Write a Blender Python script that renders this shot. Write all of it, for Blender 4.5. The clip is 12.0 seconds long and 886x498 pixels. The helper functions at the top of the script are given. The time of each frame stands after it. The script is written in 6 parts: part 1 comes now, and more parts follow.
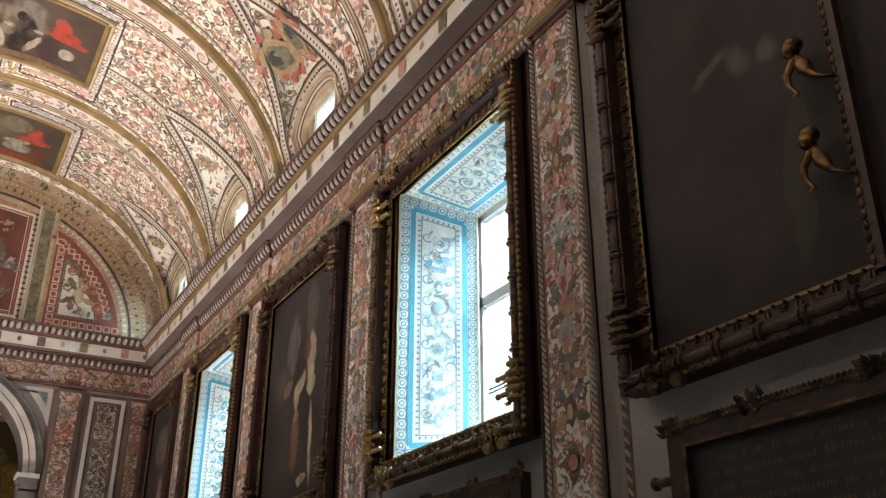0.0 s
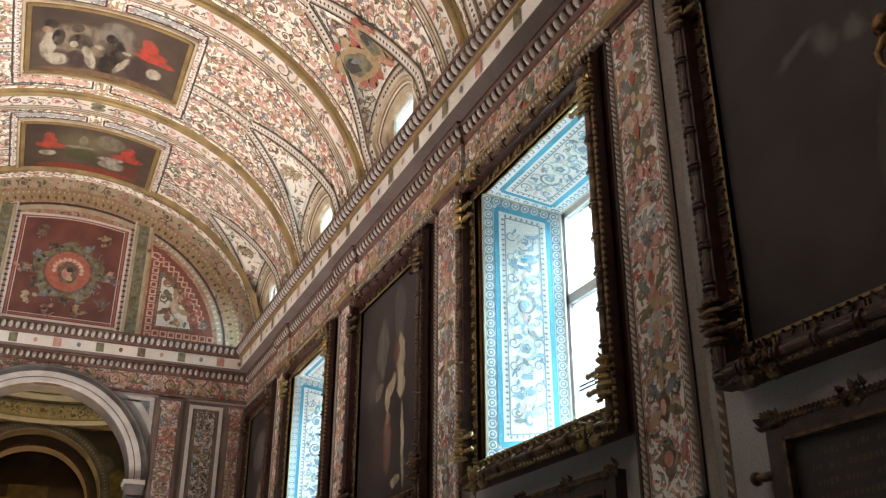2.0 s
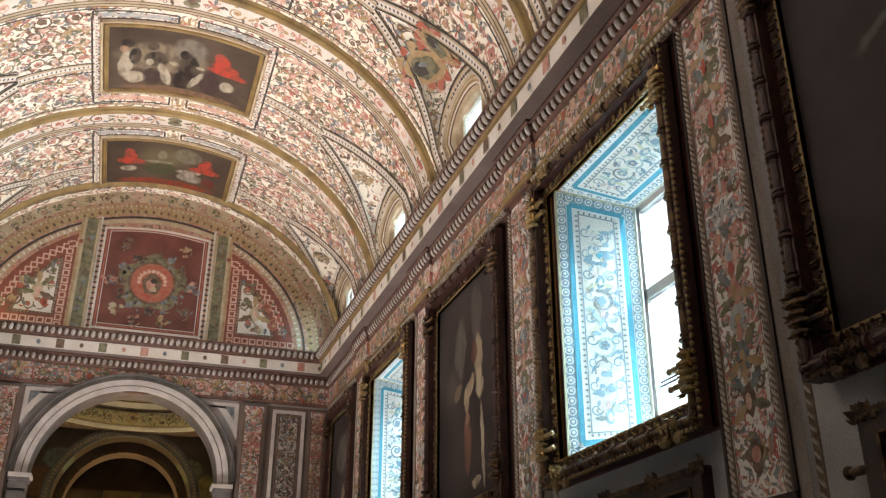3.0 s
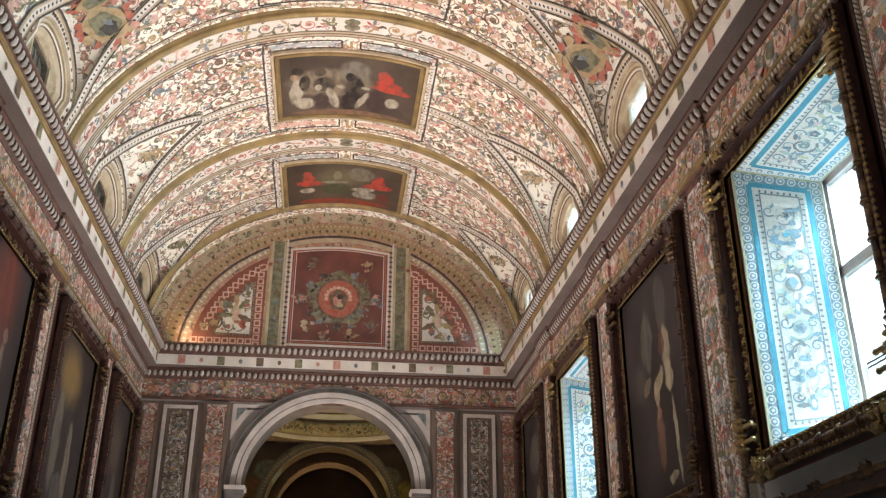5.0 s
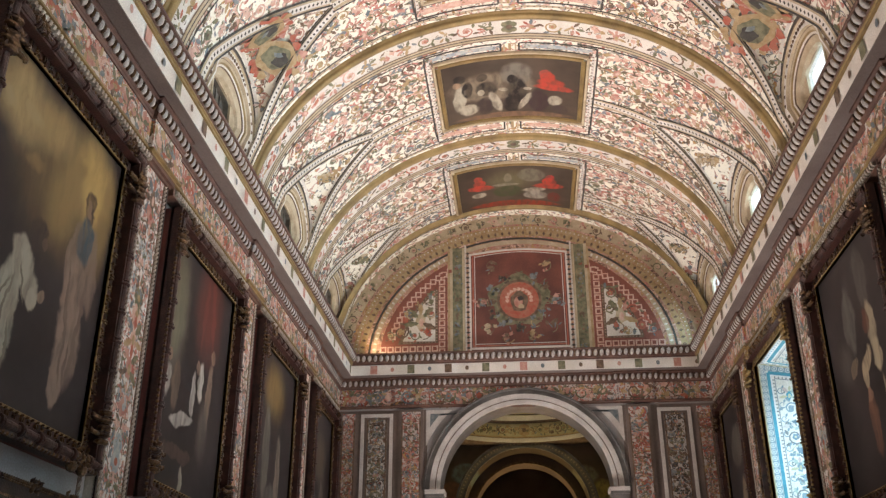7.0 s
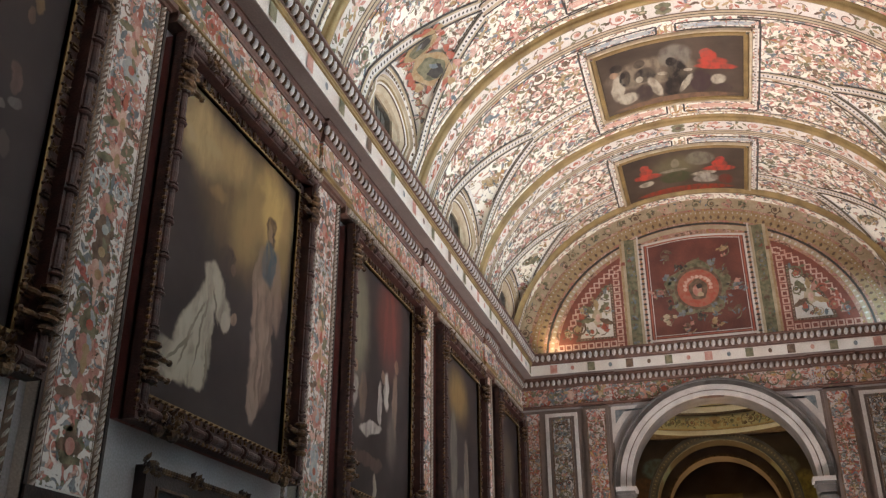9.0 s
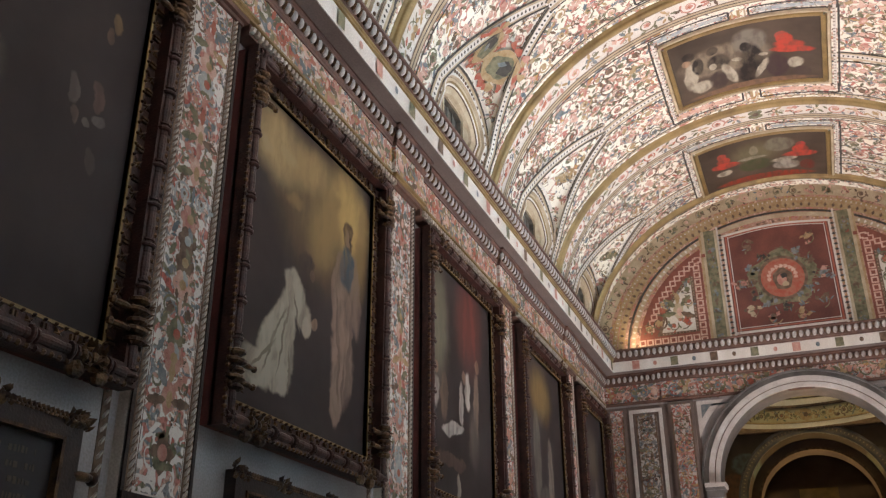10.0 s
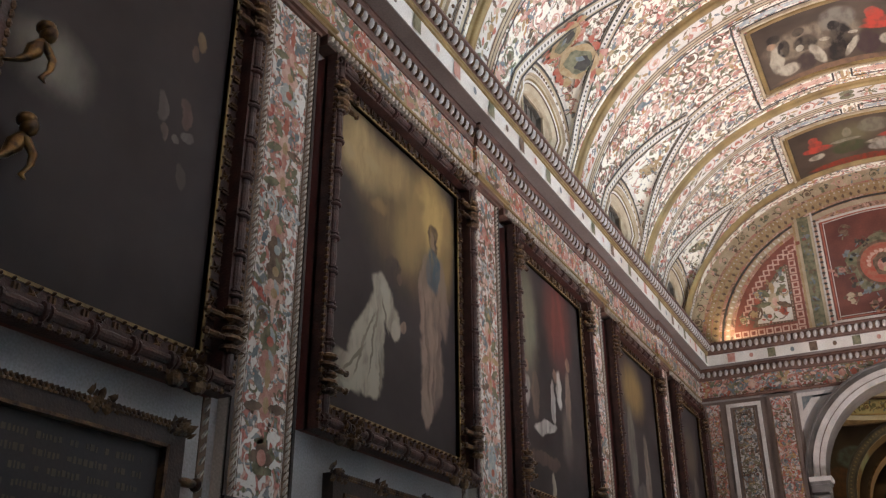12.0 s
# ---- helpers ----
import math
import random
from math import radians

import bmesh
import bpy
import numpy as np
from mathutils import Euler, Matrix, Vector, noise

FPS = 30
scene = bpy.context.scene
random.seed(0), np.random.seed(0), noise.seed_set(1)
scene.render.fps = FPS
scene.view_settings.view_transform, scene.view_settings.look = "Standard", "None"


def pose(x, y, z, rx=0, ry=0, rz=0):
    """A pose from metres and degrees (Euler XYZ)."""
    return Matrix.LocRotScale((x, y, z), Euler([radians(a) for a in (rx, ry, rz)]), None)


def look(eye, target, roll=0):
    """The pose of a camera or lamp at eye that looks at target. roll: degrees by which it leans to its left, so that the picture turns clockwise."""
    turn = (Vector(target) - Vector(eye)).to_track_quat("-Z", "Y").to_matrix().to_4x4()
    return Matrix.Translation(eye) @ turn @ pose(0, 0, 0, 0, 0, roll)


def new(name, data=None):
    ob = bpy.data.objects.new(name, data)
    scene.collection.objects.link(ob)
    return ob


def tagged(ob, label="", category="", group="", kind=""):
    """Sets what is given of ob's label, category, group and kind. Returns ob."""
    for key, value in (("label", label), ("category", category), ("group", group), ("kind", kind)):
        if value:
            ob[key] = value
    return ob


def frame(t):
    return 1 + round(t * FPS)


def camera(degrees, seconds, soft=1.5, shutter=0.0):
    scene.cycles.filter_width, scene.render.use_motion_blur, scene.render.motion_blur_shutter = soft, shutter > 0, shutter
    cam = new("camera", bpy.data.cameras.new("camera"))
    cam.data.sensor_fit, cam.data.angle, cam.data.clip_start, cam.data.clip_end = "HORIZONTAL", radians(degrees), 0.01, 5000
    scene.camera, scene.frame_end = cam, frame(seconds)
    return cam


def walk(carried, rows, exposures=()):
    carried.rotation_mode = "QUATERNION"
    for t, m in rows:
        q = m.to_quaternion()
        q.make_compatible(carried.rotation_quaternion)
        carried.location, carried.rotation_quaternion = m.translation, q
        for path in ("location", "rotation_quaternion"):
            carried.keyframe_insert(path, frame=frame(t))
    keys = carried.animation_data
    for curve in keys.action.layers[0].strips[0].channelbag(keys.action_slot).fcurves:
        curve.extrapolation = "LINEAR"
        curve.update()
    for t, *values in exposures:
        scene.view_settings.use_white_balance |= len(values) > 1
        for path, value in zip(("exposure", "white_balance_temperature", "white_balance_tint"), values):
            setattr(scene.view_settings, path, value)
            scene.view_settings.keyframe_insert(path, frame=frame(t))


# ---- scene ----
# camera and its pan
cam = camera(51.1, 12.0, soft=1.3)
EYE = 1.6
PAN = [(0, -29.47, 24.43, -0.14), (0.5, -28.85, 24.42, -0.12), (1, -27.69, 24.41, -0.12), (1.5, -25.98, 24.4, -0.11), (2, -23.77, 24.4, -0.13),
       (2.5, -21.55, 24.4, -0.12), (3, -18.77, 24.4, -0.12), (5, -6.93, 24.41, -0.08), (5.5, -3.88, 24.41, -0.04), (6, -0.71, 24.41, 0.02),
       (6.5, 2.12, 24.42, 0.06), (7, 5.07, 24.42, 0.08), (9, 16.59, 24.47, 0.17), (9.5, 19.21, 24.47, 0.2), (10, 21.75, 24.48, 0.24),
       (10.5, 23.97, 24.49, 0.26), (11, 25.82, 24.5, 0.26), (11.5, 26.78, 24.51, 0.25), (12, 27.52, 24.51, 0.24)]
walk(cam, [(t, pose(0, 0, EYE, 90 + tilt, lean, yaw)) for t, yaw, tilt, lean in PAN],
     [(0, 0.20, 6500, 10), (3, 0.16, 6470, 10.1), (5, 0.11, 6440, 10.3), (7, 0.09, 6380, 10.8), (9.5, 0.08, 6240, 12.5), (12, 0.06, 6120, 13.3)])

# plan of the hall, metres
W = 4.0            # pilaster face to the middle line
WALL = 4.1         # wall behind the pictures
END = 19.5         # end wall
BACK = -9.4
ZS, RISE, HALF = 7.78, 3.52, 4.1    # vault: springing, rise, half width
BAYS = 3.78
STRIPS = [8.87 + BAYS * k for k in range(-4, 3)]      # painted pilasters
CENTRES = [s + BAYS / 2 for s in STRIPS]              # middle of each bay
WINDOWS = (-2, 0, 2)      # bays with a tall window

# daylight, the corner lamp and added fill lamps
world = bpy.data.worlds.new("sky")
scene.world = world
world.use_nodes = True
wn = world.node_tree.nodes
sky = wn.new("ShaderNodeTexSky")
sky.sky_type, sky.sun_disc, sky.sun_elevation, sky.sun_rotation = "NISHITA", False, radians(48), radians(100)
world.node_tree.links.new(sky.outputs[0], wn["Background"].inputs[0])
wn["Background"].inputs[1].default_value = 0.12


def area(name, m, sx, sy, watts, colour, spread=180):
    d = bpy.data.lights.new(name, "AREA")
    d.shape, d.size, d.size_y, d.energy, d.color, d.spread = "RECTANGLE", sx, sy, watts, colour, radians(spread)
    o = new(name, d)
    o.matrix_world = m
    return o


DAY = (0.54, 0.85, 1.0)
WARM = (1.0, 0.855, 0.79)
for k in WINDOWS[1:]:
    area("window_daylight", look((6.3, CENTRES[3 + k], 7.7), (4.3, CENTRES[3 + k], 3.6)), 2.6, 2.2, 4000, DAY)
# unseen fill lamps along the cornice, added to light the vault evenly
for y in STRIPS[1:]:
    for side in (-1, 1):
        area("vault_fill", look((side * 3.62, y, 7.98), (side * -2.2, y, 10.9)), 0.25, 0.5, 41, WARM, 138)
for yc in CENTRES[2:]:
    area("lunette_daylight", look((4.7, yc, 9.0), (0, yc, 7.6)), 0.7, 1.4, 26, DAY)
# unseen fill lamps at floor level, standing in for light bounced off the floor
for y in (9.5, 13.5, 17.5):
    area("floor_bounce_fill", look((0, y, 0.5), (0, y + 0.01, 11)), 1.2, 1.2, 165, WARM, 118)
# fill lamps added to brighten the chapel's altar and its drum
area("chapel_altar_fill", look((0, 26.9, 3.2), (0, 28.0, 4.8)), 1.2, 0.3, 125, (1.0, 0.72, 0.32))
area("chapel_dome_fill", look((0, 23.4, 8.6), (0, 23.4, 12)), 1.6, 1.6, 170, (1.0, 0.93, 0.80))
area("corner_lamp", look((-3.35, 19.1, 7.95), (-2.0, 19.4, 9.2)), 0.12, 0.12, 9, (1.0, 0.72, 0.42))


# ---- materials ----
def mat(name, colour, rough=0.6, metal=0.0, spots=None, scale=6.0, amount=0.25, bump=0.15, fine=60.0, coat=0.0):
    """A surface with stains at a large scale and grain at a small one."""
    m = bpy.data.materials.new(name)
    m.use_nodes = True
    nt = m.node_tree
    n, l = nt.nodes, nt.links
    b = n["Principled BSDF"]
    b.inputs["Roughness"].default_value, b.inputs["Metallic"].default_value = rough, metal
    b.inputs["Coat Weight"].default_value = coat
    geo = n.new("ShaderNodeNewGeometry")
    big, small = n.new("ShaderNodeTexNoise"), n.new("ShaderNodeTexNoise")
    big.inputs["Scale"].default_value, small.inputs["Scale"].default_value = scale, fine
    big.inputs["Detail"].default_value, small.inputs["Detail"].default_value = 4, 3
    for q in (big, small):
        l.new(geo.outputs["Position"], q.inputs["Vector"])
    ramp = n.new("ShaderNodeValToRGB")
    ramp.color_ramp.elements[0].position, ramp.color_ramp.elements[1].position = 0.35, 0.68
    dark = spots or [c * (1 - amount) for c in colour]
    ramp.color_ramp.elements[0].color, ramp.color_ramp.elements[1].color = (*dark, 1), (*colour, 1)
    l.new(big.outputs[0], ramp.inputs[0])
    mix = n.new("ShaderNodeMixRGB")
    mix.blend_type = "MULTIPLY"
    mix.inputs[0].default_value = 0.5
    tint = n.new("ShaderNodeValToRGB")
    tint.color_ramp.elements[0].position, tint.color_ramp.elements[1].position = 0.3, 0.7
    tint.color_ramp.elements[0].color = (0.5, 0.47, 0.44, 1)
    l.new(small.outputs[0], tint.inputs[0])
    l.new(ramp.outputs[0], mix.inputs[1])
    l.new(tint.outputs[0], mix.inputs[2])
    l.new(mix.outputs[0], b.inputs["Base Color"])
    bp = n.new("ShaderNodeBump")
    bp.inputs["Strength"].default_value, bp.inputs["Distance"].default_value = bump, 0.01
    l.new(small.outputs[0], bp.inputs["Height"])
    l.new(bp.outputs[0], b.inputs["Normal"])
    return m


OLDWHITE = mat("old_white_stucco", (0.76, 0.72, 0.66), 0.75, spots=(0.64, 0.59, 0.52), scale=2.0)
GILT = mat("dull_gilding", (0.34, 0.235, 0.09), 0.5, 0.3, spots=(0.20, 0.135, 0.055), scale=3, bump=0.3)
GOLD = mat("burnished_gold", (0.48, 0.31, 0.10), 0.28, 0.85, spots=(0.30, 0.17, 0.05), scale=9, bump=0.5)
DARKGOLD = mat("dark_carved_gilding", (0.19, 0.115, 0.052), 0.38, 0.55, spots=(0.03, 0.016, 0.013), scale=11, bump=0.6)
DARKWOOD = mat("black_brown_wood", (0.040, 0.022, 0.017), 0.55, spots=(0.016, 0.010, 0.009), scale=10, bump=0.5)
REDWOOD = mat("red_brown_painted_wood", (0.165, 0.032, 0.025), 0.45, spots=(0.09, 0.02, 0.016), scale=4)
PLASTER = mat("white_plaster", (0.44, 0.42, 0.42), 0.85, spots=(0.32, 0.305, 0.30), scale=1.2)
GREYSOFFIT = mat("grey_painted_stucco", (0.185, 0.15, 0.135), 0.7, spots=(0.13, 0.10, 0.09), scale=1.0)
BRIGHTRED = mat("bright_red_paint", (0.40, 0.085, 0.05), 0.75, spots=(0.40, 0.16, 0.10), scale=11, fine=95.0)
PINK = mat("rose_paint", (0.42, 0.17, 0.13), 0.75, spots=(0.55, 0.32, 0.25), scale=11, fine=95.0)
OCHRE = mat("ochre_paint", (0.34, 0.22, 0.10), 0.75, spots=(0.46, 0.34, 0.19), scale=11, fine=95.0)
GREEN = mat("olive_green_paint", (0.10, 0.10, 0.055), 0.75, spots=(0.24, 0.22, 0.13), scale=11, fine=95.0)
SLATE = mat("slate_blue_paint", (0.10, 0.13, 0.15), 0.75, spots=(0.24, 0.26, 0.26), scale=11, fine=95.0)
BROWN = mat("dark_brown_paint", (0.09, 0.055, 0.035), 0.75, spots=(0.21, 0.14, 0.09), scale=11, fine=95.0)
GREYSTONE = mat("grey_veined_marble", (0.20, 0.185, 0.175), 0.4, spots=(0.10, 0.095, 0.09), scale=3)
WHITEMARBLE = mat("white_marble", (0.70, 0.66, 0.62), 0.4, spots=(0.52, 0.48, 0.45), scale=3)
FLOORM = mat("worn_stone_floor", (0.46, 0.42, 0.37), 0.45, spots=(0.36, 0.32, 0.27), scale=1.5)
BLUEPAINT = mat("pale_blue_paint", (0.10, 0.36, 0.47), 0.7, spots=(0.08, 0.28, 0.38), scale=6)

SHUTTER = mat("grey_weathered_wood", (0.20, 0.18, 0.15), 0.7, spots=(0.12, 0.105, 0.085), scale=7, bump=0.4)


def fresco(name, ground, tones, size, cover=0.5, rough=0.8):
    """Grotesque painting: curling leaves in several tones with dark outlines on a pale worn ground."""
    m = bpy.data.materials.new(name)
    m.use_nodes = True
    n, l = m.node_tree.nodes, m.node_tree.links
    b = n["Principled BSDF"]
    b.inputs["Roughness"].default_value = rough
    geo = n.new("ShaderNodeNewGeometry")

    def noise(scale, detail, twist=0.0, shift=0.0):
        q = n.new("ShaderNodeTexNoise")
        q.inputs["Scale"].default_value, q.inputs["Detail"].default_value, q.inputs["Distortion"].default_value = scale, detail, twist
        if shift:
            mv = n.new("ShaderNodeVectorMath")
            mv.inputs[1].default_value = (shift, shift, shift)
            l.new(geo.outputs["Position"], mv.inputs[0])
            l.new(mv.outputs[0], q.inputs["Vector"])
        else:
            l.new(geo.outputs["Position"], q.inputs["Vector"])
        return q.outputs[0]

    def ramp(src, stops, step=False):
        r = n.new("ShaderNodeValToRGB")
        cr = r.color_ramp
        cr.interpolation = "CONSTANT" if step else "LINEAR"
        while len(cr.elements) < len(stops):
            cr.elements.new(0.5)
        for e, (p, c) in zip(cr.elements, stops):
            e.position, e.color = p, (*c, 1)
        l.new(src, r.inputs[0])
        return r.outputs[0]

    def blend(kind, fac, a, c):
        x = n.new("ShaderNodeMixRGB")
        x.blend_type = kind
        for sock, val in ((0, fac), (1, a), (2, c)):
            if isinstance(val, (int, float)):
                x.inputs[sock].default_value = val
            else:
                l.new(val, x.inputs[sock])
        return x.outputs[0]

    worn = ramp(noise(1.7, 4), [(0.35, [c * 0.86 for c in ground]), (0.65, ground)])
    k = len(tones)
    tone = ramp(noise(size * 0.55, 1, 0.6, 7.3), [(0.30 + 0.40 * i / k, c) for i, c in enumerate(tones)], True)
    shade = ramp(noise(size * 3.4, 2, 1.0, 3.1), [(0.36, (0.42, 0.40, 0.38)), (0.55, (1, 1, 1))])
    leafs = blend("MULTIPLY", 0.85, tone, shade)
    form = noise(size, 1.5, 1.9)
    e = 0.5 + (0.5 - cover) * 0.25
    mask = ramp(form, [(e, (0, 0, 0)), (e + 0.02, (1, 1, 1))])
    line = ramp(form, [(e - 0.022, (0, 0, 0)), (e - 0.004, (1, 1, 1)), (e + 0.008, (1, 1, 1)), (e + 0.024, (0, 0, 0))])
    vein = ramp(noise(size * 1.9, 1, 2.6, 11.7), [(0.478, (0, 0, 0)), (0.495, (1, 1, 1)), (0.505, (1, 1, 1)), (0.522, (0, 0, 0))])
    dark = n.new("ShaderNodeRGB")
    dark.outputs[0].default_value = (0.17, 0.12, 0.085, 1)
    col = blend("MIX", mask, worn, leafs)
    half = n.new("ShaderNodeMath")
    half.operation = "MULTIPLY"
    half.inputs[1].default_value = 0.62
    l.new(line, half.inputs[0])
    col = blend("MIX", half.outputs[0], col, dark.outputs[0])
    thin = n.new("ShaderNodeMath")
    thin.operation = "MULTIPLY"
    thin.inputs[1].default_value = 0.38
    l.new(vein, thin.inputs[0])
    col = blend("MIX", thin.outputs[0], col, tone)
    l.new(col, b.inputs["Base Color"])
    bp = n.new("ShaderNodeBump")
    bp.inputs["Strength"].default_value, bp.inputs["Distance"].default_value = 0.12, 0.01
    l.new(noise(60, 3), bp.inputs["Height"])
    l.new(bp.outputs[0], b.inputs["Normal"])
    return m


ROSY, FLESH, MOSS, STEEL, SIENNA, UMBERISH = (0.50, 0.20, 0.16), (0.62, 0.40, 0.32), (0.20, 0.19, 0.12), (0.24, 0.26, 0.27), (0.46, 0.27, 0.11), (0.20, 0.12, 0.08)
VAULTPAINT = fresco("vault_grotesques", (0.82, 0.78, 0.66), (ROSY, FLESH, MOSS, FLESH, STEEL, ROSY, SIENNA), 5.2, 0.40)
WEBPAINT = fresco("web_grotesques", (0.84, 0.80, 0.68), (FLESH, ROSY, SIENNA, STEEL, FLESH, MOSS), 5.0, 0.16)
PILPAINT = fresco("pilaster_grotesques", (0.72, 0.69, 0.64), (ROSY, STEEL, FLESH, ROSY, MOSS, STEEL, (0.42, 0.12, 0.09)), 8.5, 0.52)
FRIEZEPAINT = fresco("frieze_grotesques", (0.66, 0.60, 0.53), (ROSY, FLESH, STEEL, ROSY, SIENNA, MOSS), 8.0, 0.60)
ENDPAINT = fresco("end_wall_grotesques", (0.56, 0.49, 0.44), ((0.36, 0.10, 0.075), UMBERISH, ROSY, STEEL, (0.40, 0.12, 0.09), SIENNA), 8.0, 0.62)
STONEPAINT = fresco("grey_scroll_painting", (0.52, 0.48, 0.44), (UMBERISH, (0.12, 0.105, 0.095), STEEL, UMBERISH, MOSS), 8.0, 0.60)
DULLROSE = fresco("faded_rose_painting", (0.42, 0.24, 0.17), (ROSY, SIENNA, FLESH, UMBERISH), 9.0, 0.5)
GLASS = bpy.data.materials.new("window_glass")
GLASS.use_nodes = True
gb = GLASS.node_tree.nodes["Principled BSDF"]
gb.inputs["Transmission Weight"].default_value, gb.inputs["Roughness"].default_value, gb.inputs["IOR"].default_value = 1.0, 0.05, 1.01

# ---- mesh helpers ----
def part(name, bm, material, parent=None, label="", smooth=False):
    """Link a bmesh as one mesh object under a thing or part. material: one, or a list of slots."""
    me = bpy.data.meshes.new(name)
    if smooth:
        for f in bm.faces:
            f.smooth = True
    bm.to_mesh(me)
    bm.free()
    for m in material if isinstance(material, list) else [material]:
        me.materials.append(m)
    ob = new(name, me)
    if parent:
        ob.parent = parent
    return tagged(ob, label) if label else ob


def piece(name, verts, faces, material, parent=None, label="", slots=None, smooth=False):
    me = bpy.data.meshes.new(name)
    me.from_pydata([tuple(v) for v in verts], [], faces)
    for m in material if isinstance(material, list) else [material]:
        me.materials.append(m)
    if slots:
        me.polygons.foreach_set("material_index", slots)
    if smooth:
        me.polygons.foreach_set("use_smooth", [True] * len(faces))
    me.update()
    ob = new(name, me)
    if parent:
        ob.parent = parent
    return tagged(ob, label) if label else ob


def thing(name, label, category, m=None, group="", kind=""):
    ob = new(name)
    if m is not None:
        ob.matrix_world = m
    return tagged(ob, label, category, group, kind)


def box(bm, x0, x1, y0, y1, z0, z1, bevel=0.0):
    r = bmesh.ops.create_cube(bm, size=1, matrix=Matrix.Translation(((x0 + x1) / 2, (y0 + y1) / 2, (z0 + z1) / 2))
                              @ Matrix.Diagonal((abs(x1 - x0), abs(y1 - y0), abs(z1 - z0), 1)))
    if bevel:
        es = list({e for v in r["verts"] for e in v.link_edges})
        bmesh.ops.bevel(bm, geom=es, offset=bevel, segments=1, affect="EDGES")
    return bm


def sweep(profile, path, closed=False):
    """Faces of a profile of (out, up) pairs carried along frames of (origin, out, up)."""
    verts, faces, n = [], [], len(profile)
    for o, a, b in path:
        verts += [Vector(o) + Vector(a) * p + Vector(b) * q for p, q in profile]
    rounds = len(path) if closed else len(path) - 1
    for i in range(rounds):
        j = (i + 1) % len(path)
        for k in range(n - 1):
            faces.append((i * n + k, i * n + k + 1, j * n + k + 1, j * n + k))
    return verts, faces


def torus_profile(r, n=8, lift=0.0):
    return [(r * math.cos(a), lift + r * math.sin(a)) for a in [math.pi * k / n for k in range(n + 1)]]
TAN = mat("tan_stucco", (0.55, 0.45, 0.31), 0.75, spots=(0.42, 0.33, 0.21), scale=5)
INK = mat("dark_outline_paint", (0.075, 0.065, 0.055), 0.75, spots=(0.04, 0.035, 0.03), scale=8)
PALEPINK = mat("pale_rose_paint", (0.56, 0.30, 0.23), 0.75, spots=(0.68, 0.49, 0.39), scale=11, fine=95.0)
PALEBLUE = mat("faded_blue_paint", (0.28, 0.33, 0.36), 0.75, spots=(0.5, 0.5, 0.46), scale=11, fine=95.0)
MAROON = mat("dull_maroon_paint", (0.27, 0.085, 0.055), 0.75, spots=(0.20, 0.065, 0.045), scale=7)
PAINTS = [PINK, GREEN, SLATE, OCHRE, BROWN, BRIGHTRED, TAN, INK, PALEPINK, PALEBLUE, OLDWHITE, BLUEPAINT, MAROON]
# reveal paints: mostly paler copies of PAINTS, daylight glare put into the colour
DAYLIT_PAINTS = [mat("daylit_" + n, c, 0.8, spots=[q * 0.85 for q in c], scale=6) for n, c in (("rose", (0.60, 0.48, 0.45)), ("green", (0.42, 0.50, 0.46)), ("slate", (0.17, 0.26, 0.32)), ("ochre", (0.55, 0.52, 0.36)), ("brown", (0.22, 0.23, 0.24)), ("red", (0.58, 0.40, 0.36)),
         ("tan", (0.58, 0.56, 0.48)), ("ink", (0.22, 0.26, 0.29)), ("pale", (0.66, 0.60, 0.57)), ("blue_grey", (0.24, 0.33, 0.39)), ("white", (0.78, 0.78, 0.76)), ("blue", (0.08, 0.32, 0.43)))]
ROSE_, GREEN_, SLATE_, OCHRE_, BROWN_, RED_, TAN_, INK_, PALE_, FADED_, WHITE_, BLUE_, MAROON_ = range(13)


class Soup:
    """Gathers faces of many small shapes for one mesh."""

    def __init__(self):
        self.v, self.f, self.s = [], [], []

    def add(self, verts, faces, slot=0):
        b = len(self.v)
        self.v += verts
        self.f += [tuple(b + i for i in f) for f in faces]
        self.s += [slot] * len(faces)

    def blob(self, c, rx, ry, rz, slot=0, n=8, m=5):
        vs = [(c[0], c[1], c[2] + rz)]
        for j in range(1, m):
            t = math.pi * j / m
            for i in range(n):
                a = 2 * math.pi * i / n
                vs.append((c[0] + rx * math.sin(t) * math.cos(a), c[1] + ry * math.sin(t) * math.sin(a), c[2] + rz * math.cos(t)))
        vs.append((c[0], c[1], c[2] - rz))
        fs = [(0, 1 + i, 1 + (i + 1) % n) for i in range(n)]
        for j in range(m - 2):
            for i in range(n):
                a, b = 1 + j * n + i, 1 + j * n + (i + 1) % n
                fs.append((a, a + n, b + n, b))
        e, l = len(vs) - 1, 1 + (m - 2) * n
        fs += [(e, l + (i + 1) % n, l + i) for i in range(n)]
        self.add(vs, fs, slot)

    def box(self, x0, x1, y0, y1, z0, z1, slot=0):
        vs = [(x, y, z) for x in (x0, x1) for y in (y0, y1) for z in (z0, z1)]
        self.add(vs, [(0, 1, 3, 2), (4, 6, 7, 5), (0, 4, 5, 1), (2, 3, 7, 6), (0, 2, 6, 4), (1, 5, 7, 3)], slot)

    def leaf(self, c, d, n, length, width, height, slot=0):
        """A carved leaf: a pointed ridge from c along d, rising along n."""
        c, d, n = Vector(c), Vector(d).normalized(), Vector(n)
        s = d.cross(n).normalized()
        m, q = c + d * length * 0.45, c + d * length
        vs = [c, m + s * width, q + n * height * 0.7, m - s * width, m + n * height, c + n * height * 0.5]
        self.add([tuple(v) for v in vs], [(0, 1, 4, 5), (1, 2, 4), (2, 3, 4), (3, 0, 5, 4)], slot)

    def put(self, name, material, parent=None, label="", smooth=False):
        return piece(name, self.v, self.f, material, parent, label, self.s, smooth)


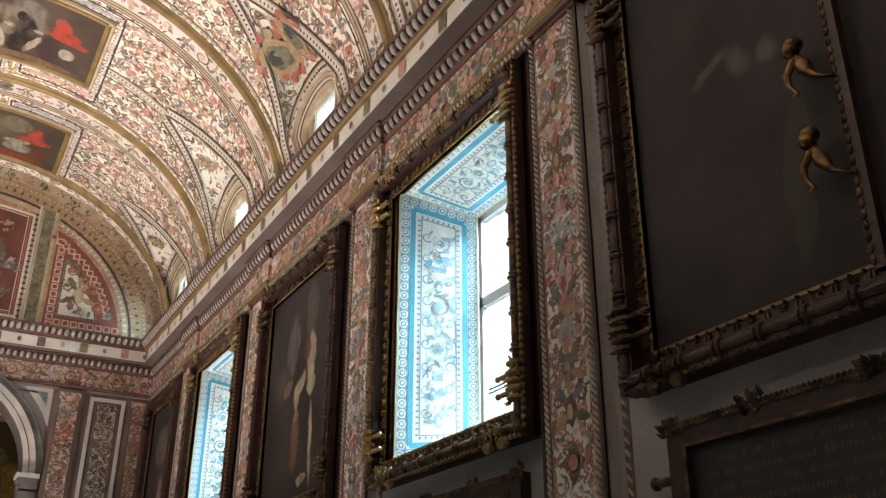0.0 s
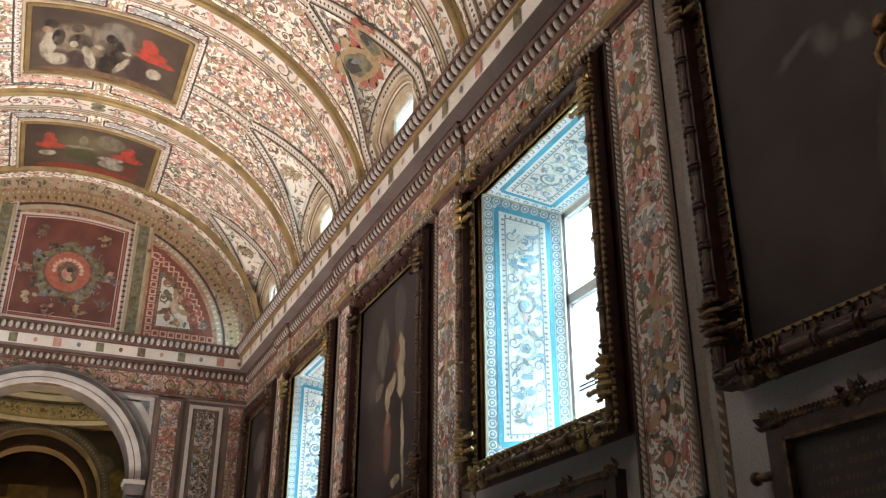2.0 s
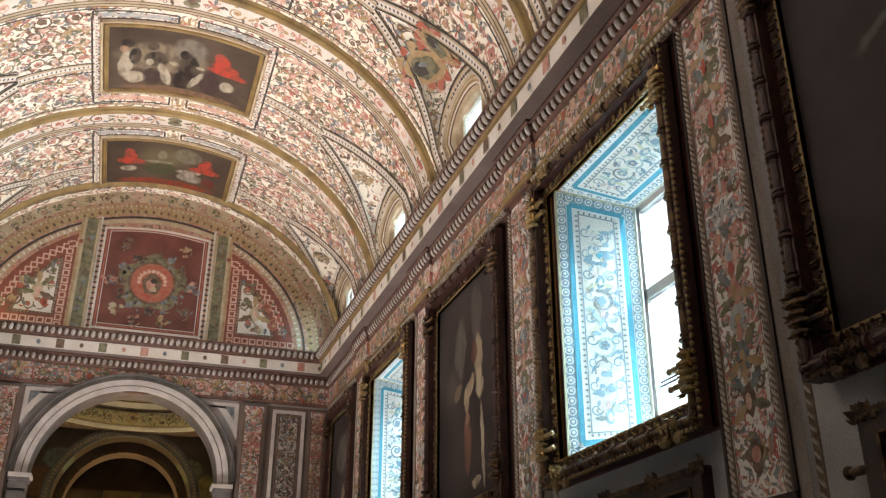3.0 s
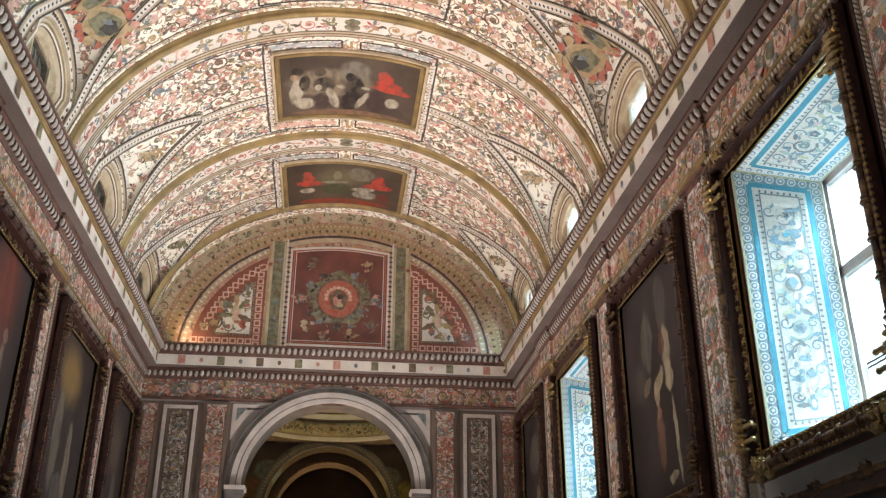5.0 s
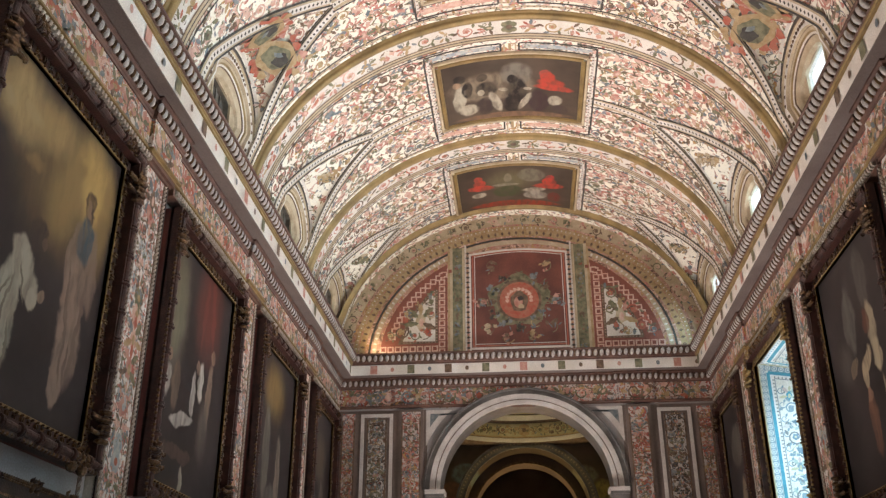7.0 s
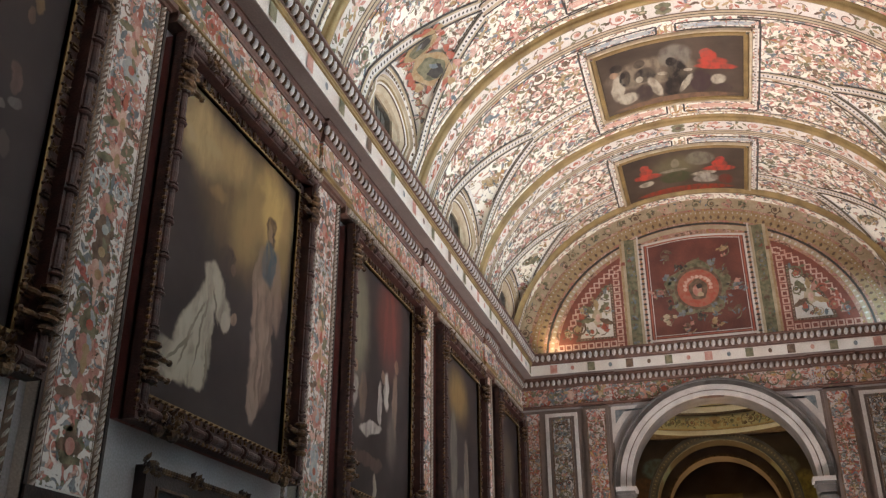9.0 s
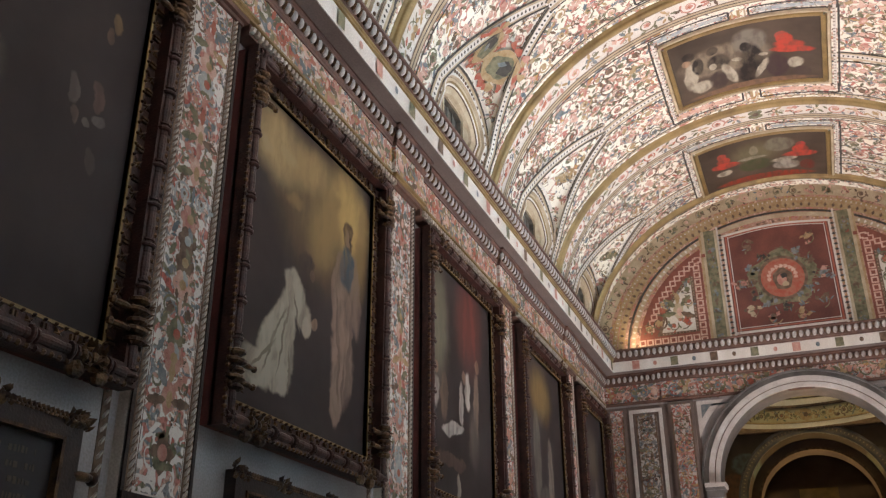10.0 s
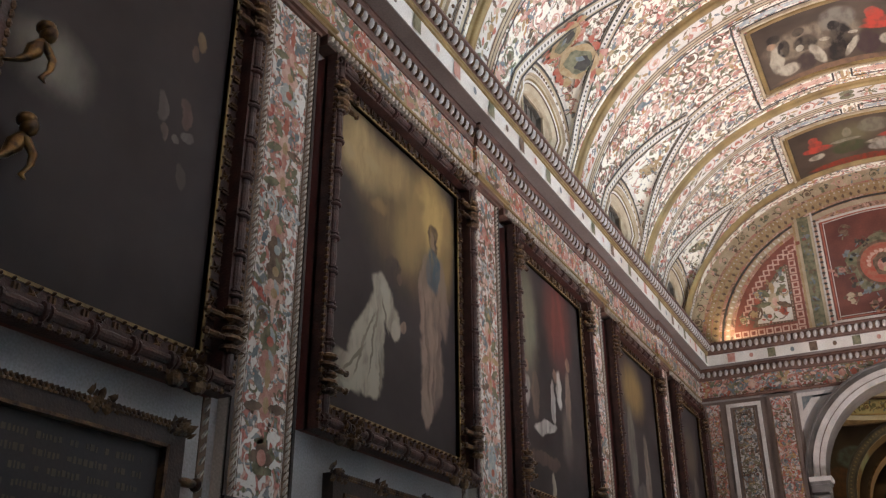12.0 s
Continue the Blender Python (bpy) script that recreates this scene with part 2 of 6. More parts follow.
# ---- painted ornament ----
def leaf(x, y, l, w, a, c):
    pts = []
    for s in (1, -1):
        for k in (range(7) if s > 0 else range(5, 0, -1)):
            t = k / 6
            r = s * w * math.sin(math.pi * t) ** 0.7 * (1.0 if k % 2 else 0.72)
            pts.append((x + l * t * math.cos(a) - r * math.sin(a), y + l * t * math.sin(a) + r * math.cos(a)))
    return [(c, pts)]


def curl(x, y, r, a0, turns, wid, c, flip=1, n=14):
    out, last = [], None
    for k in range(n + 1):
        t = k / n
        a, q = a0 + flip * turns * 2 * math.pi * t, r * (1 - 0.78 * t)
        w = wid * (1.15 - 0.6 * t)
        now = ((x + (q - w) * math.cos(a), y + (q - w) * math.sin(a)), (x + q * math.cos(a), y + q * math.sin(a)))
        if last:
            out.append((c, [last[0], now[0], now[1], last[1]]))
        last = now
    return out


def disc(x, y, rx, ry, c, n=10, wob=0.0, ph=0.0):
    return [(c, [(x + rx * (1 + wob * math.sin(5 * a + ph)) * math.cos(a), y + ry * (1 + wob * math.sin(5 * a + ph)) * math.sin(a)) for a in [2 * math.pi * k / n for k in range(n)]])]


def round_patch(rx, ry, c, n=18, wob=0.0, ph=0.0, hole=0.0):
    """A disc or ring cut into small pieces, to follow a curved surface."""
    out = []
    ring = lambda q: [(q * rx * (1 + wob * math.sin(5 * a + ph)) * math.cos(a), q * ry * (1 + wob * math.sin(5 * a + ph)) * math.sin(a)) for a in [2 * math.pi * k / n for k in range(n + 1)]]
    steps = [hole + (1 - hole) * k / 3 for k in range(4)]
    for q0, q1 in zip(steps, steps[1:]):
        A, B = ring(max(q0, 0.02)), ring(q1)
        out += [(c, [A[k], B[k], B[k + 1], A[k + 1]]) for k in range(n)]
    return out


def bloom(x, y, r, c, cc, n=6, ph=0.0):
    out = []
    for k in range(n):
        a = ph + 2 * math.pi * k / n
        out += disc(x + 0.55 * r * math.cos(a), y + 0.55 * r * math.sin(a), 0.42 * r, 0.42 * r, c, 7)
    return out + disc(x, y, 0.35 * r, 0.35 * r, cc, 7)


def scrollwork(rng, tones):
    """One curled sprig about a metre across before scaling."""
    if rng.random() < 0.45:
        return cluster(rng, tones)
    a, flip, c = rng.uniform(0, 6.28), rng.choice((-1, 1)), rng.choice(tones)
    out = curl(0, 0, 0.92, a, 1.35, 0.17, rng.choice((GREEN_, BROWN_, c, c)), flip)
    for k in range(4):
        b = a + flip * (0.6 + 1.25 * k)
        out += leaf(0.72 * math.cos(b), 0.72 * math.sin(b), 0.62, 0.17, b + flip * rng.uniform(0.5, 1.1), rng.choice((GREEN_, SLATE_, c, BROWN_)))
    out += bloom(0, 0, 0.36, c, rng.choice((OCHRE_, RED_, BROWN_)), 5, a) if rng.random() < 0.7 else disc(0, 0, 0.3, 0.36, c, 9, 0.2, a)
    return out


def cluster(rng, tones):
    """Loose brushwork: overlapping uneven dabs with a few darker accents."""
    out, c = [], rng.choice(tones)
    for k in range(7):
        a, r = rng.uniform(0, 6.28), rng.uniform(0.15, 0.75)
        out += disc(r * math.cos(a), r * math.sin(a), rng.uniform(0.16, 0.42), rng.uniform(0.12, 0.30), rng.choice((c, c, PALE_ if PALE_ in tones else c, rng.choice(tones))), 9, 0.25, a)
    for k in range(4):
        a, r = rng.uniform(0, 6.28), rng.uniform(0.2, 0.8)
        out += leaf(r * math.cos(a), r * math.sin(a), rng.uniform(0.3, 0.7), 0.09, rng.uniform(0, 6.28), rng.choice((BROWN_, GREEN_, SLATE_)))
    return out + curl(0, 0, 0.85, rng.uniform(0, 6), 0.8, 0.10, rng.choice((BROWN_, GREEN_, OCHRE_)), rng.choice((-1, 1)), 9)


def figurine(rng, tones):
    """An upright spray of leaves round a bud or an urn."""
    c = rng.choice(tones)
    out = disc(0, -0.1, 0.30, 0.5, c, 11, 0.15, rng.uniform(0, 6)) + disc(0.04, -0.15, 0.14, 0.26, rng.choice((PALE_, OCHRE_, TAN_)), 8)
    for s in (-1, 1):
        out += leaf(0.15 * s, 0.15, 0.8, 0.2, math.pi / 2 - s * rng.uniform(0.5, 0.9), rng.choice((GREEN_, SLATE_, ROSE_)))
        out += leaf(0.12 * s, -0.2, 0.85, 0.18, math.pi / 2 - s * rng.uniform(1.5, 2.2), rng.choice((GREEN_, OCHRE_, BROWN_)))
        out += curl(0.62 * s, 0.3, 0.3, 0 if s < 0 else math.pi, 1.1, 0.09, rng.choice((BROWN_, GREEN_, c)), s, 9)
    return out + leaf(0, 0.3, 0.65, 0.16, math.pi / 2, rng.choice((RED_, ROSE_, OCHRE_)))


class Brush:
    """Lays flat painted shapes on a surface S(u, v, lift)."""

    def __init__(self, S, lift=0.004):
        self.S, self.lift, self.soup, self.n = S, lift, Soup(), 0

    def basis(self, u, v, eu=1e-3, ev=1e-3):
        p = self.S(u, v, self.lift)
        su, sv = (self.S(u + eu, v, self.lift) - p) / eu, (self.S(u, v + ev, self.lift) - p) / ev
        return p, su, sv

    def motif(self, u, v, polys, size, turn=0.0, squeeze=1.0):
        p, su, sv = self.basis(u, v)
        e1 = su.normalized()
        e2 = (sv - e1 * sv.dot(e1)).normalized()
        k, h = sv.dot(e1), sv.dot(e2)
        ct, st = math.cos(turn), math.sin(turn)
        self.n += 1
        for i, (slot, pts) in enumerate(polys):
            up = self.lift + 0.0008 * (self.n % 3) + 0.0011 * (i % 4 if i < len(polys) - 1 else 5)
            out = []
            for x, y in pts:
                x *= squeeze
                a, b = size * (x * ct - y * st), size * (x * st + y * ct)
                dv = b / h
                out.append(self.S(u + (a - k * dv) / su.length, v + dv, up))
            self.soup.add(out, [tuple(range(len(out)))], slot)

    def plate(self, u, v, polys, size, turn=0.0):
        """Shapes laid flat in the plane that touches the surface at (u, v)."""
        p, su, sv = self.basis(u, v)
        e1 = su.normalized()
        e2 = (sv - e1 * sv.dot(e1)).normalized()
        n = (self.S(u, v, self.lift + 0.05) - p).normalized()
        ct, st = math.cos(turn), math.sin(turn)
        for i, (slot, pts) in enumerate(polys):
            out = [p + e1 * size * (x * ct - y * st) + e2 * size * (x * st + y * ct) + n * 0.0012 * (i % 5) for x, y in pts]
            self.soup.add(out, [tuple(range(len(out)))], slot)

    def line(self, pts, width, slot, lift=0.0, closed=False):
        """A painted line along (u, v) points."""
        P = [self.S(u, v, self.lift + lift) for u, v in pts]
        Q = [self.S(u, v, self.lift + lift + 0.05) for u, v in pts]
        vs, m = [], len(P)
        for i in range(m):
            t = (P[min(i + 1, m - 1)] - P[max(i - 1, 0)])
            s = t.cross(Q[i] - P[i]).normalized() * width / 2
            vs += [P[i] - s, P[i] + s]
        self.soup.add(vs, [(2 * i, 2 * i + 1, 2 * i + 3, 2 * i + 2) for i in range(m - 1)], slot)

    def along(self, pts, gap):
        """Evenly spaced (u, v, direction) along a line."""
        P = [self.S(u, v, self.lift) for u, v in pts]
        out, left = [], gap / 2
        for i in range(len(P) - 1):
            d = (P[i + 1] - P[i]).length
            while left < d:
                t = left / d
                out.append((pts[i][0] + (pts[i + 1][0] - pts[i][0]) * t, pts[i][1] + (pts[i + 1][1] - pts[i][1]) * t, (P[i + 1] - P[i]).normalized()))
                left += gap
            left -= d
        return out

    def dots(self, pts, gap, size, slot, lift=0.002):
        for u, v, d in self.along(pts, gap):
            p = self.S(u, v, self.lift + lift)
            n = (self.S(u, v, self.lift + lift + 0.05) - p).normalized()
            s = d.cross(n) * size * 0.5
            self.soup.add([p - d * size * 0.3, p - s, p + d * size * 0.3, p + s], [(0, 1, 2, 3)], slot)

    def border(self, pts, width=0.2):
        """A tan stucco band with dark edges and a dotted line in the middle."""
        self.line(pts, width, TAN_, 0.006)
        self.line(pts, width * 0.45, WHITE_, 0.008)
        self.dots(pts, 0.075, width * 0.30, INK_, 0.011)

    def put(self, name, parent, label="", paints=None):
        return tagged(self.soup.put(name, paints or PAINTS, parent, label), kind="stuff")


def path(a, b, n=24):
    return [(a[0] + (b[0] - a[0]) * k / n, a[1] + (b[1] - a[1]) * k / n) for k in range(n + 1)]


def wall_surface(side):
    return lambda u, v, lift: Vector((side * (W - lift), u, v))


def end_surface(u, v, lift):
    return Vector((u, END - lift, v))


TONES = (ROSE_, ROSE_, PALE_, OCHRE_, SLATE_, PALE_, GREEN_, BROWN_)


# ---- vault ----
def on_vault(phi, y, lift=0.0):
    """A point of the barrel: phi runs over 0..180 degrees, from the window wall up and over; lift goes into the hall."""
    a = radians(phi)
    nx, nz = math.cos(a) / HALF, math.sin(a) / RISE
    s = math.hypot(nx, nz)
    return Vector((HALF * math.cos(a) - lift * nx / s, y, ZS + RISE * math.sin(a) - lift * nz / s))


PHI_V = 51.0      # where the groins meet
PHI_F = 19.0      # where a groin leaves the lunette's moulding
GROIN = 0.95      # half width of a lunette at the springing


def groin(phi):
    return GROIN * min(1.0, max(0.0, (PHI_V - phi) / (PHI_V - PHI_F)))


LUN_X, LUN_R, LUN_Z, LUN_H = 3.90, 0.98, 8.85, 0.75


def lunette(s, side, inset=0.0):
    """Arch of a lunette on the wall; s 0..1 from one foot to the other."""
    a = math.pi * s
    return Vector((side * LUN_X, -(LUN_R - inset) * math.cos(a), LUN_Z + (LUN_H - inset) * math.sin(a)))


def barrel(y0, y1, yc):
    """The barrel of one bay with both groined openings left free."""
    verts, faces = [], []
    rows = [PHI_V * k / 16 for k in range(17)] + [PHI_V + (180 - 2 * PHI_V) * k / 16 for k in range(1, 17)] + [180 - PHI_V + PHI_V * k / 16 for k in range(1, 17)]
    for half in (-1, 1):
        base = len(verts)
        edge = y0 if half < 0 else y1
        for phi in rows:
            w = groin(min(phi, 180 - phi))
            for j in range(5):
                verts.append(on_vault(phi, edge + (yc + half * w - edge) * j / 4))
        for i in range(len(rows) - 1):
            for j in range(4):
                a = base + i * 5 + j
                faces.append((a, a + 1, a + 6, a + 5) if half > 0 else (a, a + 5, a + 6, a + 1))
    return verts, faces


def web(yc, side, u, v):
    """A point of a groined web: u 0..1 along from the near foot to the far one, v 0..1 from the lunette to the groin."""
    p = lunette(u, side) + Vector((0, yc, 0))
    s = 1 - abs(2 * u - 1)
    phi = PHI_F + (PHI_V - PHI_F) * s
    g = on_vault(phi if side > 0 else 180 - phi, yc + (1 if u > 0.5 else -1) * groin(phi))
    q = p.lerp(g, v)
    q.z += 0.07 * math.sin(math.pi * v) * s
    return q


vault = thing("ceiling", "painted barrel vault with groined lunettes, cream frescoes and gilt ribs", "ceiling", kind="structure")
for yc in CENTRES:
    v, f = barrel(yc - BAYS / 2, yc + BAYS / 2, yc)
    piece("vault_bay", v, f, VAULTPAINT, vault, smooth=True)
    for side in (-1, 1):
        v, f = [], []
        for i in range(41):
            for j in range(7):
                v.append(web(yc, side, i / 40, j / 6))
        for i in range(40):
            for j in range(6):
                a = i * 7 + j
                f.append((a, a + 1, a + 8, a + 7))
        piece("lunette_web", v, f, WEBPAINT, vault, smooth=True)

# unseen slab above the vault and west upright, added to keep the daylight out
bm = bmesh.new()
box(bm, -5.6, 5.6, BACK - 0.6, END + 9.5, 12.2, 12.5)
box(bm, -5.6, -5.3, BACK - 0.6, END + 9.5, 7.0, 12.2)
tagged(part("roof", bm, PLASTER), "unseen plain slab over the vault that keeps daylight out", "roof", kind="structure")


# ---- walls ----
def quad_strip(bm, pts_a, pts_b):
    va, vb = [bm.verts.new(p) for p in pts_a], [bm.verts.new(p) for p in pts_b]
    for i in range(len(va) - 1):
        bm.faces.new((va[i], va[i + 1], vb[i + 1], vb[i]))


OPEN_Z = (3.42, 6.36)      # window openings
OPEN_HALF = 1.07


def open_y(k):
    return CENTRES[3 + k] - OPEN_HALF, CENTRES[3 + k] + OPEN_HALF


def side_wall(side):
    bm = bmesh.new()
    x0, x1 = side * WALL, side * 5.3
    holes = sorted(open_y(k) for k in WINDOWS) if side > 0 else []
    ys = [BACK] + [q for h in holes for q in h] + [END + 0.4]
    for i in range(0, len(ys), 2):
        box(bm, x0, x1, ys[i], ys[i + 1], 0, 7.7)
    for a, b in holes:
        box(bm, x0, x1, a, b, 0, OPEN_Z[0] - 0.05)
        box(bm, x0, x1, a, b, OPEN_Z[1] + 0.05, 7.7)
    return part("wall_east" if side > 0 else "wall_west", bm, PLASTER)


for side in (-1, 1):
    tagged(side_wall(side), "white plastered side wall behind framed pictures", "wall", kind="structure")
# unseen wall behind the camera, added to close the hall
bm = bmesh.new()
box(bm, -5.3, 5.3, BACK - 0.4, BACK, 0, 12.2)
tagged(part("wall_south", bm, PLASTER), "unseen plain plastered wall added to close the hall", "wall", kind="structure")
bm = bmesh.new()
box(bm, -5.3, 5.3, BACK - 0.4, END + 9.5, -0.3, 0)
tagged(part("floor", bm, FLOORM), "worn stone floor of the hall", "floor", kind="structure")


# ---- end wall ----
ARCH_R, ARCH_Z = 1.78, 4.98


def arch_pts(r, z0, n=32, x0=0.0):
    return [(x0 + r * math.cos(math.pi * k / n), z0 + r * math.sin(math.pi * k / n)) for k in range(n + 1)]


def arch_wall(r, zs, half, top, y0, y1, mat_, name):
    """A wall with a round-headed opening that goes through it."""
    bm = bmesh.new()
    inner = [(r, 0.0)] + arch_pts(r, zs) + [(-r, 0.0)]
    outer = [(half, 0.0)]
    for x, z in arch_pts(r, zs):
        s = min(half / max(abs(x), 1e-6), (top - zs) / max(z - zs, 1e-6))
        outer.append((x * s, zs + (z - zs) * s))
    outer.append((-half, 0.0))
    for y in (y0, y1):
        quad_strip(bm, [(x, y, z) for x, z in inner], [(x, y, z) for x, z in outer])
    k = len(bm.faces)
    quad_strip(bm, [(x, y0, z) for x, z in inner], [(x, y1, z) for x, z in inner])
    bm.faces.ensure_lookup_table()
    for f in bm.faces[k:]:
        f.material_index = 1
    return part(name, bm, [mat_, GREYSTONE])


end_wall = tagged(arch_wall(ARCH_R, ARCH_Z, 4.4, 7.7, END, END + 0.7, PLASTER, "wall_north"),
                  "end wall with a round arch opening into a chapel", "wall", kind="structure")
# corners of the end wall that the arch's outline leaves free
bm = bmesh.new()
for s in (-1, 1):
    box(bm, s * 2.2, s * 4.4, END + 0.004, END + 0.69, ARCH_Z, 7.7)
box(bm, -4.4, 4.4, END + 0.004, END + 0.69, 7.05, 12.2)
part("upper_wall", bm, DULLROSE, end_wall)


def arch_band(r0, r1, y0, y1, z0, mat_, name, parent, n=40, profile=None):
    """A moulded ring along the arch, from radius r0 to r1, standing out from y1 to y0."""
    prof = profile or [(r0, y1), (r0, y0), (r1, y0), (r1, y1)]
    v, f = [], []
    for k in range(n + 1):
        a = math.pi * k / n
        for r, y in prof:
            v.append((r * math.cos(a), y, z0 + r * math.sin(a)))
    m = len(prof)
    for k in range(n):
        for j in range(m - 1):
            a = k * m + j
            f.append((a, a + 1, a + m + 1, a + m))
    return piece(name, v, f, mat_, parent)


arch = thing("chapel_arch", "white marble round arch with a dark inlaid line", "arch", kind="structure")
for a, b, o, m in ((1.78, 1.87, 0.08, WHITEMARBLE), (1.87, 1.89, 0.06, BROWN), (1.89, 2.0, 0.08, WHITEMARBLE), (2.0, 2.10, 0.05, GREYSTONE), (2.10, 2.14, 0.08, GREYSTONE)):
    arch_band(a, b, END - o, END + 0.01, ARCH_Z, m, "archivolt", arch)


# ---- entablature ----
def runs():
    """The three walls: start, direction, outward normal into the hall, length."""
    return [("west", Vector((-W, BACK, 0)), Vector((0, 1, 0)), Vector((1, 0, 0)), END - BACK),
            ("north", Vector((-W, END, 0)), Vector((1, 0, 0)), Vector((0, -1, 0)), 2 * W),
            ("east", Vector((W, BACK, 0)), Vector((0, 1, 0)), Vector((-1, 0, 0)), END - BACK)]


def breaks(which):
    """Where the entablature steps forward: spans along the run."""
    if which == "north":
        return [(W - 2.75, W - 2.05), (W + 2.05, W + 2.75)]
    return [(s - 0.40 - BACK, s + 0.40 - BACK) for s in STRIPS]


def band(which, org, along, out, length, profile, step=0.0):
    """A moulding along one wall, mitred into the corners; step: how far it stands forward over the pilasters."""
    pts = []
    if step:
        for a, b in breaks(which):
            pts += [(a, 0), (a, step), (b, step), (b, 0)]
    stations = [(0.0, 0)] + pts + [(length, 0)]
    v, f, n = [], [], len(profile)
    for i, (s, st) in enumerate(stations):
        for o, z in profile:
            q = s
            if which == "north":
                q = o if i == 0 else length - o if i == len(stations) - 1 else s
            elif i == len(stations) - 1:
                q = length - o
            if pts and 0 < i < len(stations) - 1:
                first = (i - 1) % 4 in (0, 1)
                q = s - o if first else s + o
            v.append(org + along * q + out * (o + st) + Vector((0, 0, z)))
    for i in range(len(stations) - 1):
        for k in range(n - 1):
            a = i * n + k
            f.append((a, a + 1, a + n + 1, a + n))
    return v, f


MOULDBROWN = mat("dark_brown_moulding", (0.17, 0.085, 0.058), 0.6, spots=(0.085, 0.045, 0.035), scale=6)
MOULD = {  # name: (profile of (out, height), material, step)
    "architrave": ([(-0.1, 6.74), (0.02, 6.74), (0.02, 6.765), (0.045, 6.775), (0.045, 6.80), (-0.1, 6.80)], GILT, 0.05),
    "frieze": ([(0.012, 6.80), (0.012, 7.17)], FRIEZEPAINT, 0.05),
    "bed_moulding": ([(0.0, 7.17), (0.03, 7.17), (0.03, 7.20), (0.04, 7.215), (0.08, 7.37), (0.11, 7.38), (0.11, 7.41), (0.0, 7.41)], MOULDBROWN, 0.05),
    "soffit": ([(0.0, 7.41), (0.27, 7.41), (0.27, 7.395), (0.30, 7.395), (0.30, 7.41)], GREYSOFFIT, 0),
    "corona": ([(0.30, 7.41), (0.305, 7.63)], OLDWHITE, 0),
    "gilt_fillet": ([(0.305, 7.63), (0.33, 7.63), (0.33, 7.66), (0.345, 7.67), (0.345, 7.69)], GILT, 0),
    "crown_moulding": ([(0.345, 7.69), (0.36, 7.70), (0.40, 7.82), (0.44, 7.83), (0.44, 7.86), (0.0, 7.86), (-0.3, 7.86)], MOULDBROWN, 0),
}
cornice = thing("cornice", "painted and gilded cornice with egg mouldings and a chequered white band", "cornice", kind="structure")
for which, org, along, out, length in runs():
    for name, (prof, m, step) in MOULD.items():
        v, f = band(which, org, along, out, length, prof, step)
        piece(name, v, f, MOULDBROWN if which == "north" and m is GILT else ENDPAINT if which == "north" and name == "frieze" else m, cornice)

# painted frieze, chequered band, egg mouldings
FRIEZE_TONES = (ROSE_, RED_, ROSE_, SLATE_, GREEN_, PALE_, OCHRE_)


def run_surface(org, along, out, off=0.0, back=0.0):
    return lambda u, v, lift: org + along * u + out * (off + lift) + Vector((0, 0, v))


EGGWHITE = mat("daylit_grey_stucco", (0.56, 0.53, 0.50), 0.75, spots=(0.34, 0.31, 0.29), scale=14)
egg_bm = bmesh.new()
bmesh.ops.create_uvsphere(egg_bm, u_segments=8, v_segments=6, radius=1)
egg_mesh = bpy.data.meshes.new("egg")
for f_ in egg_bm.faces:
    f_.smooth = True
egg_bm.to_mesh(egg_mesh)
egg_bm.free()
egg_mesh.materials.append(EGGWHITE)
dart_mesh = egg_mesh.copy()
dart_mesh.materials.clear()
dart_mesh.materials.append(DARKGOLD)


def egg(mesh, at, along, out, size, lean, parent, name):
    o = new(name, mesh)
    up = Vector((0, 0, 1))
    z = (up * math.cos(lean) + out * math.sin(lean) + along * 0.28).normalized()
    n = along.cross(z).normalized()
    m = Matrix((along * size[0], n * size[1], z * size[2])).transposed().to_4x4()
    m.translation = at
    o.parent = parent
    o.matrix_local = m
    return o


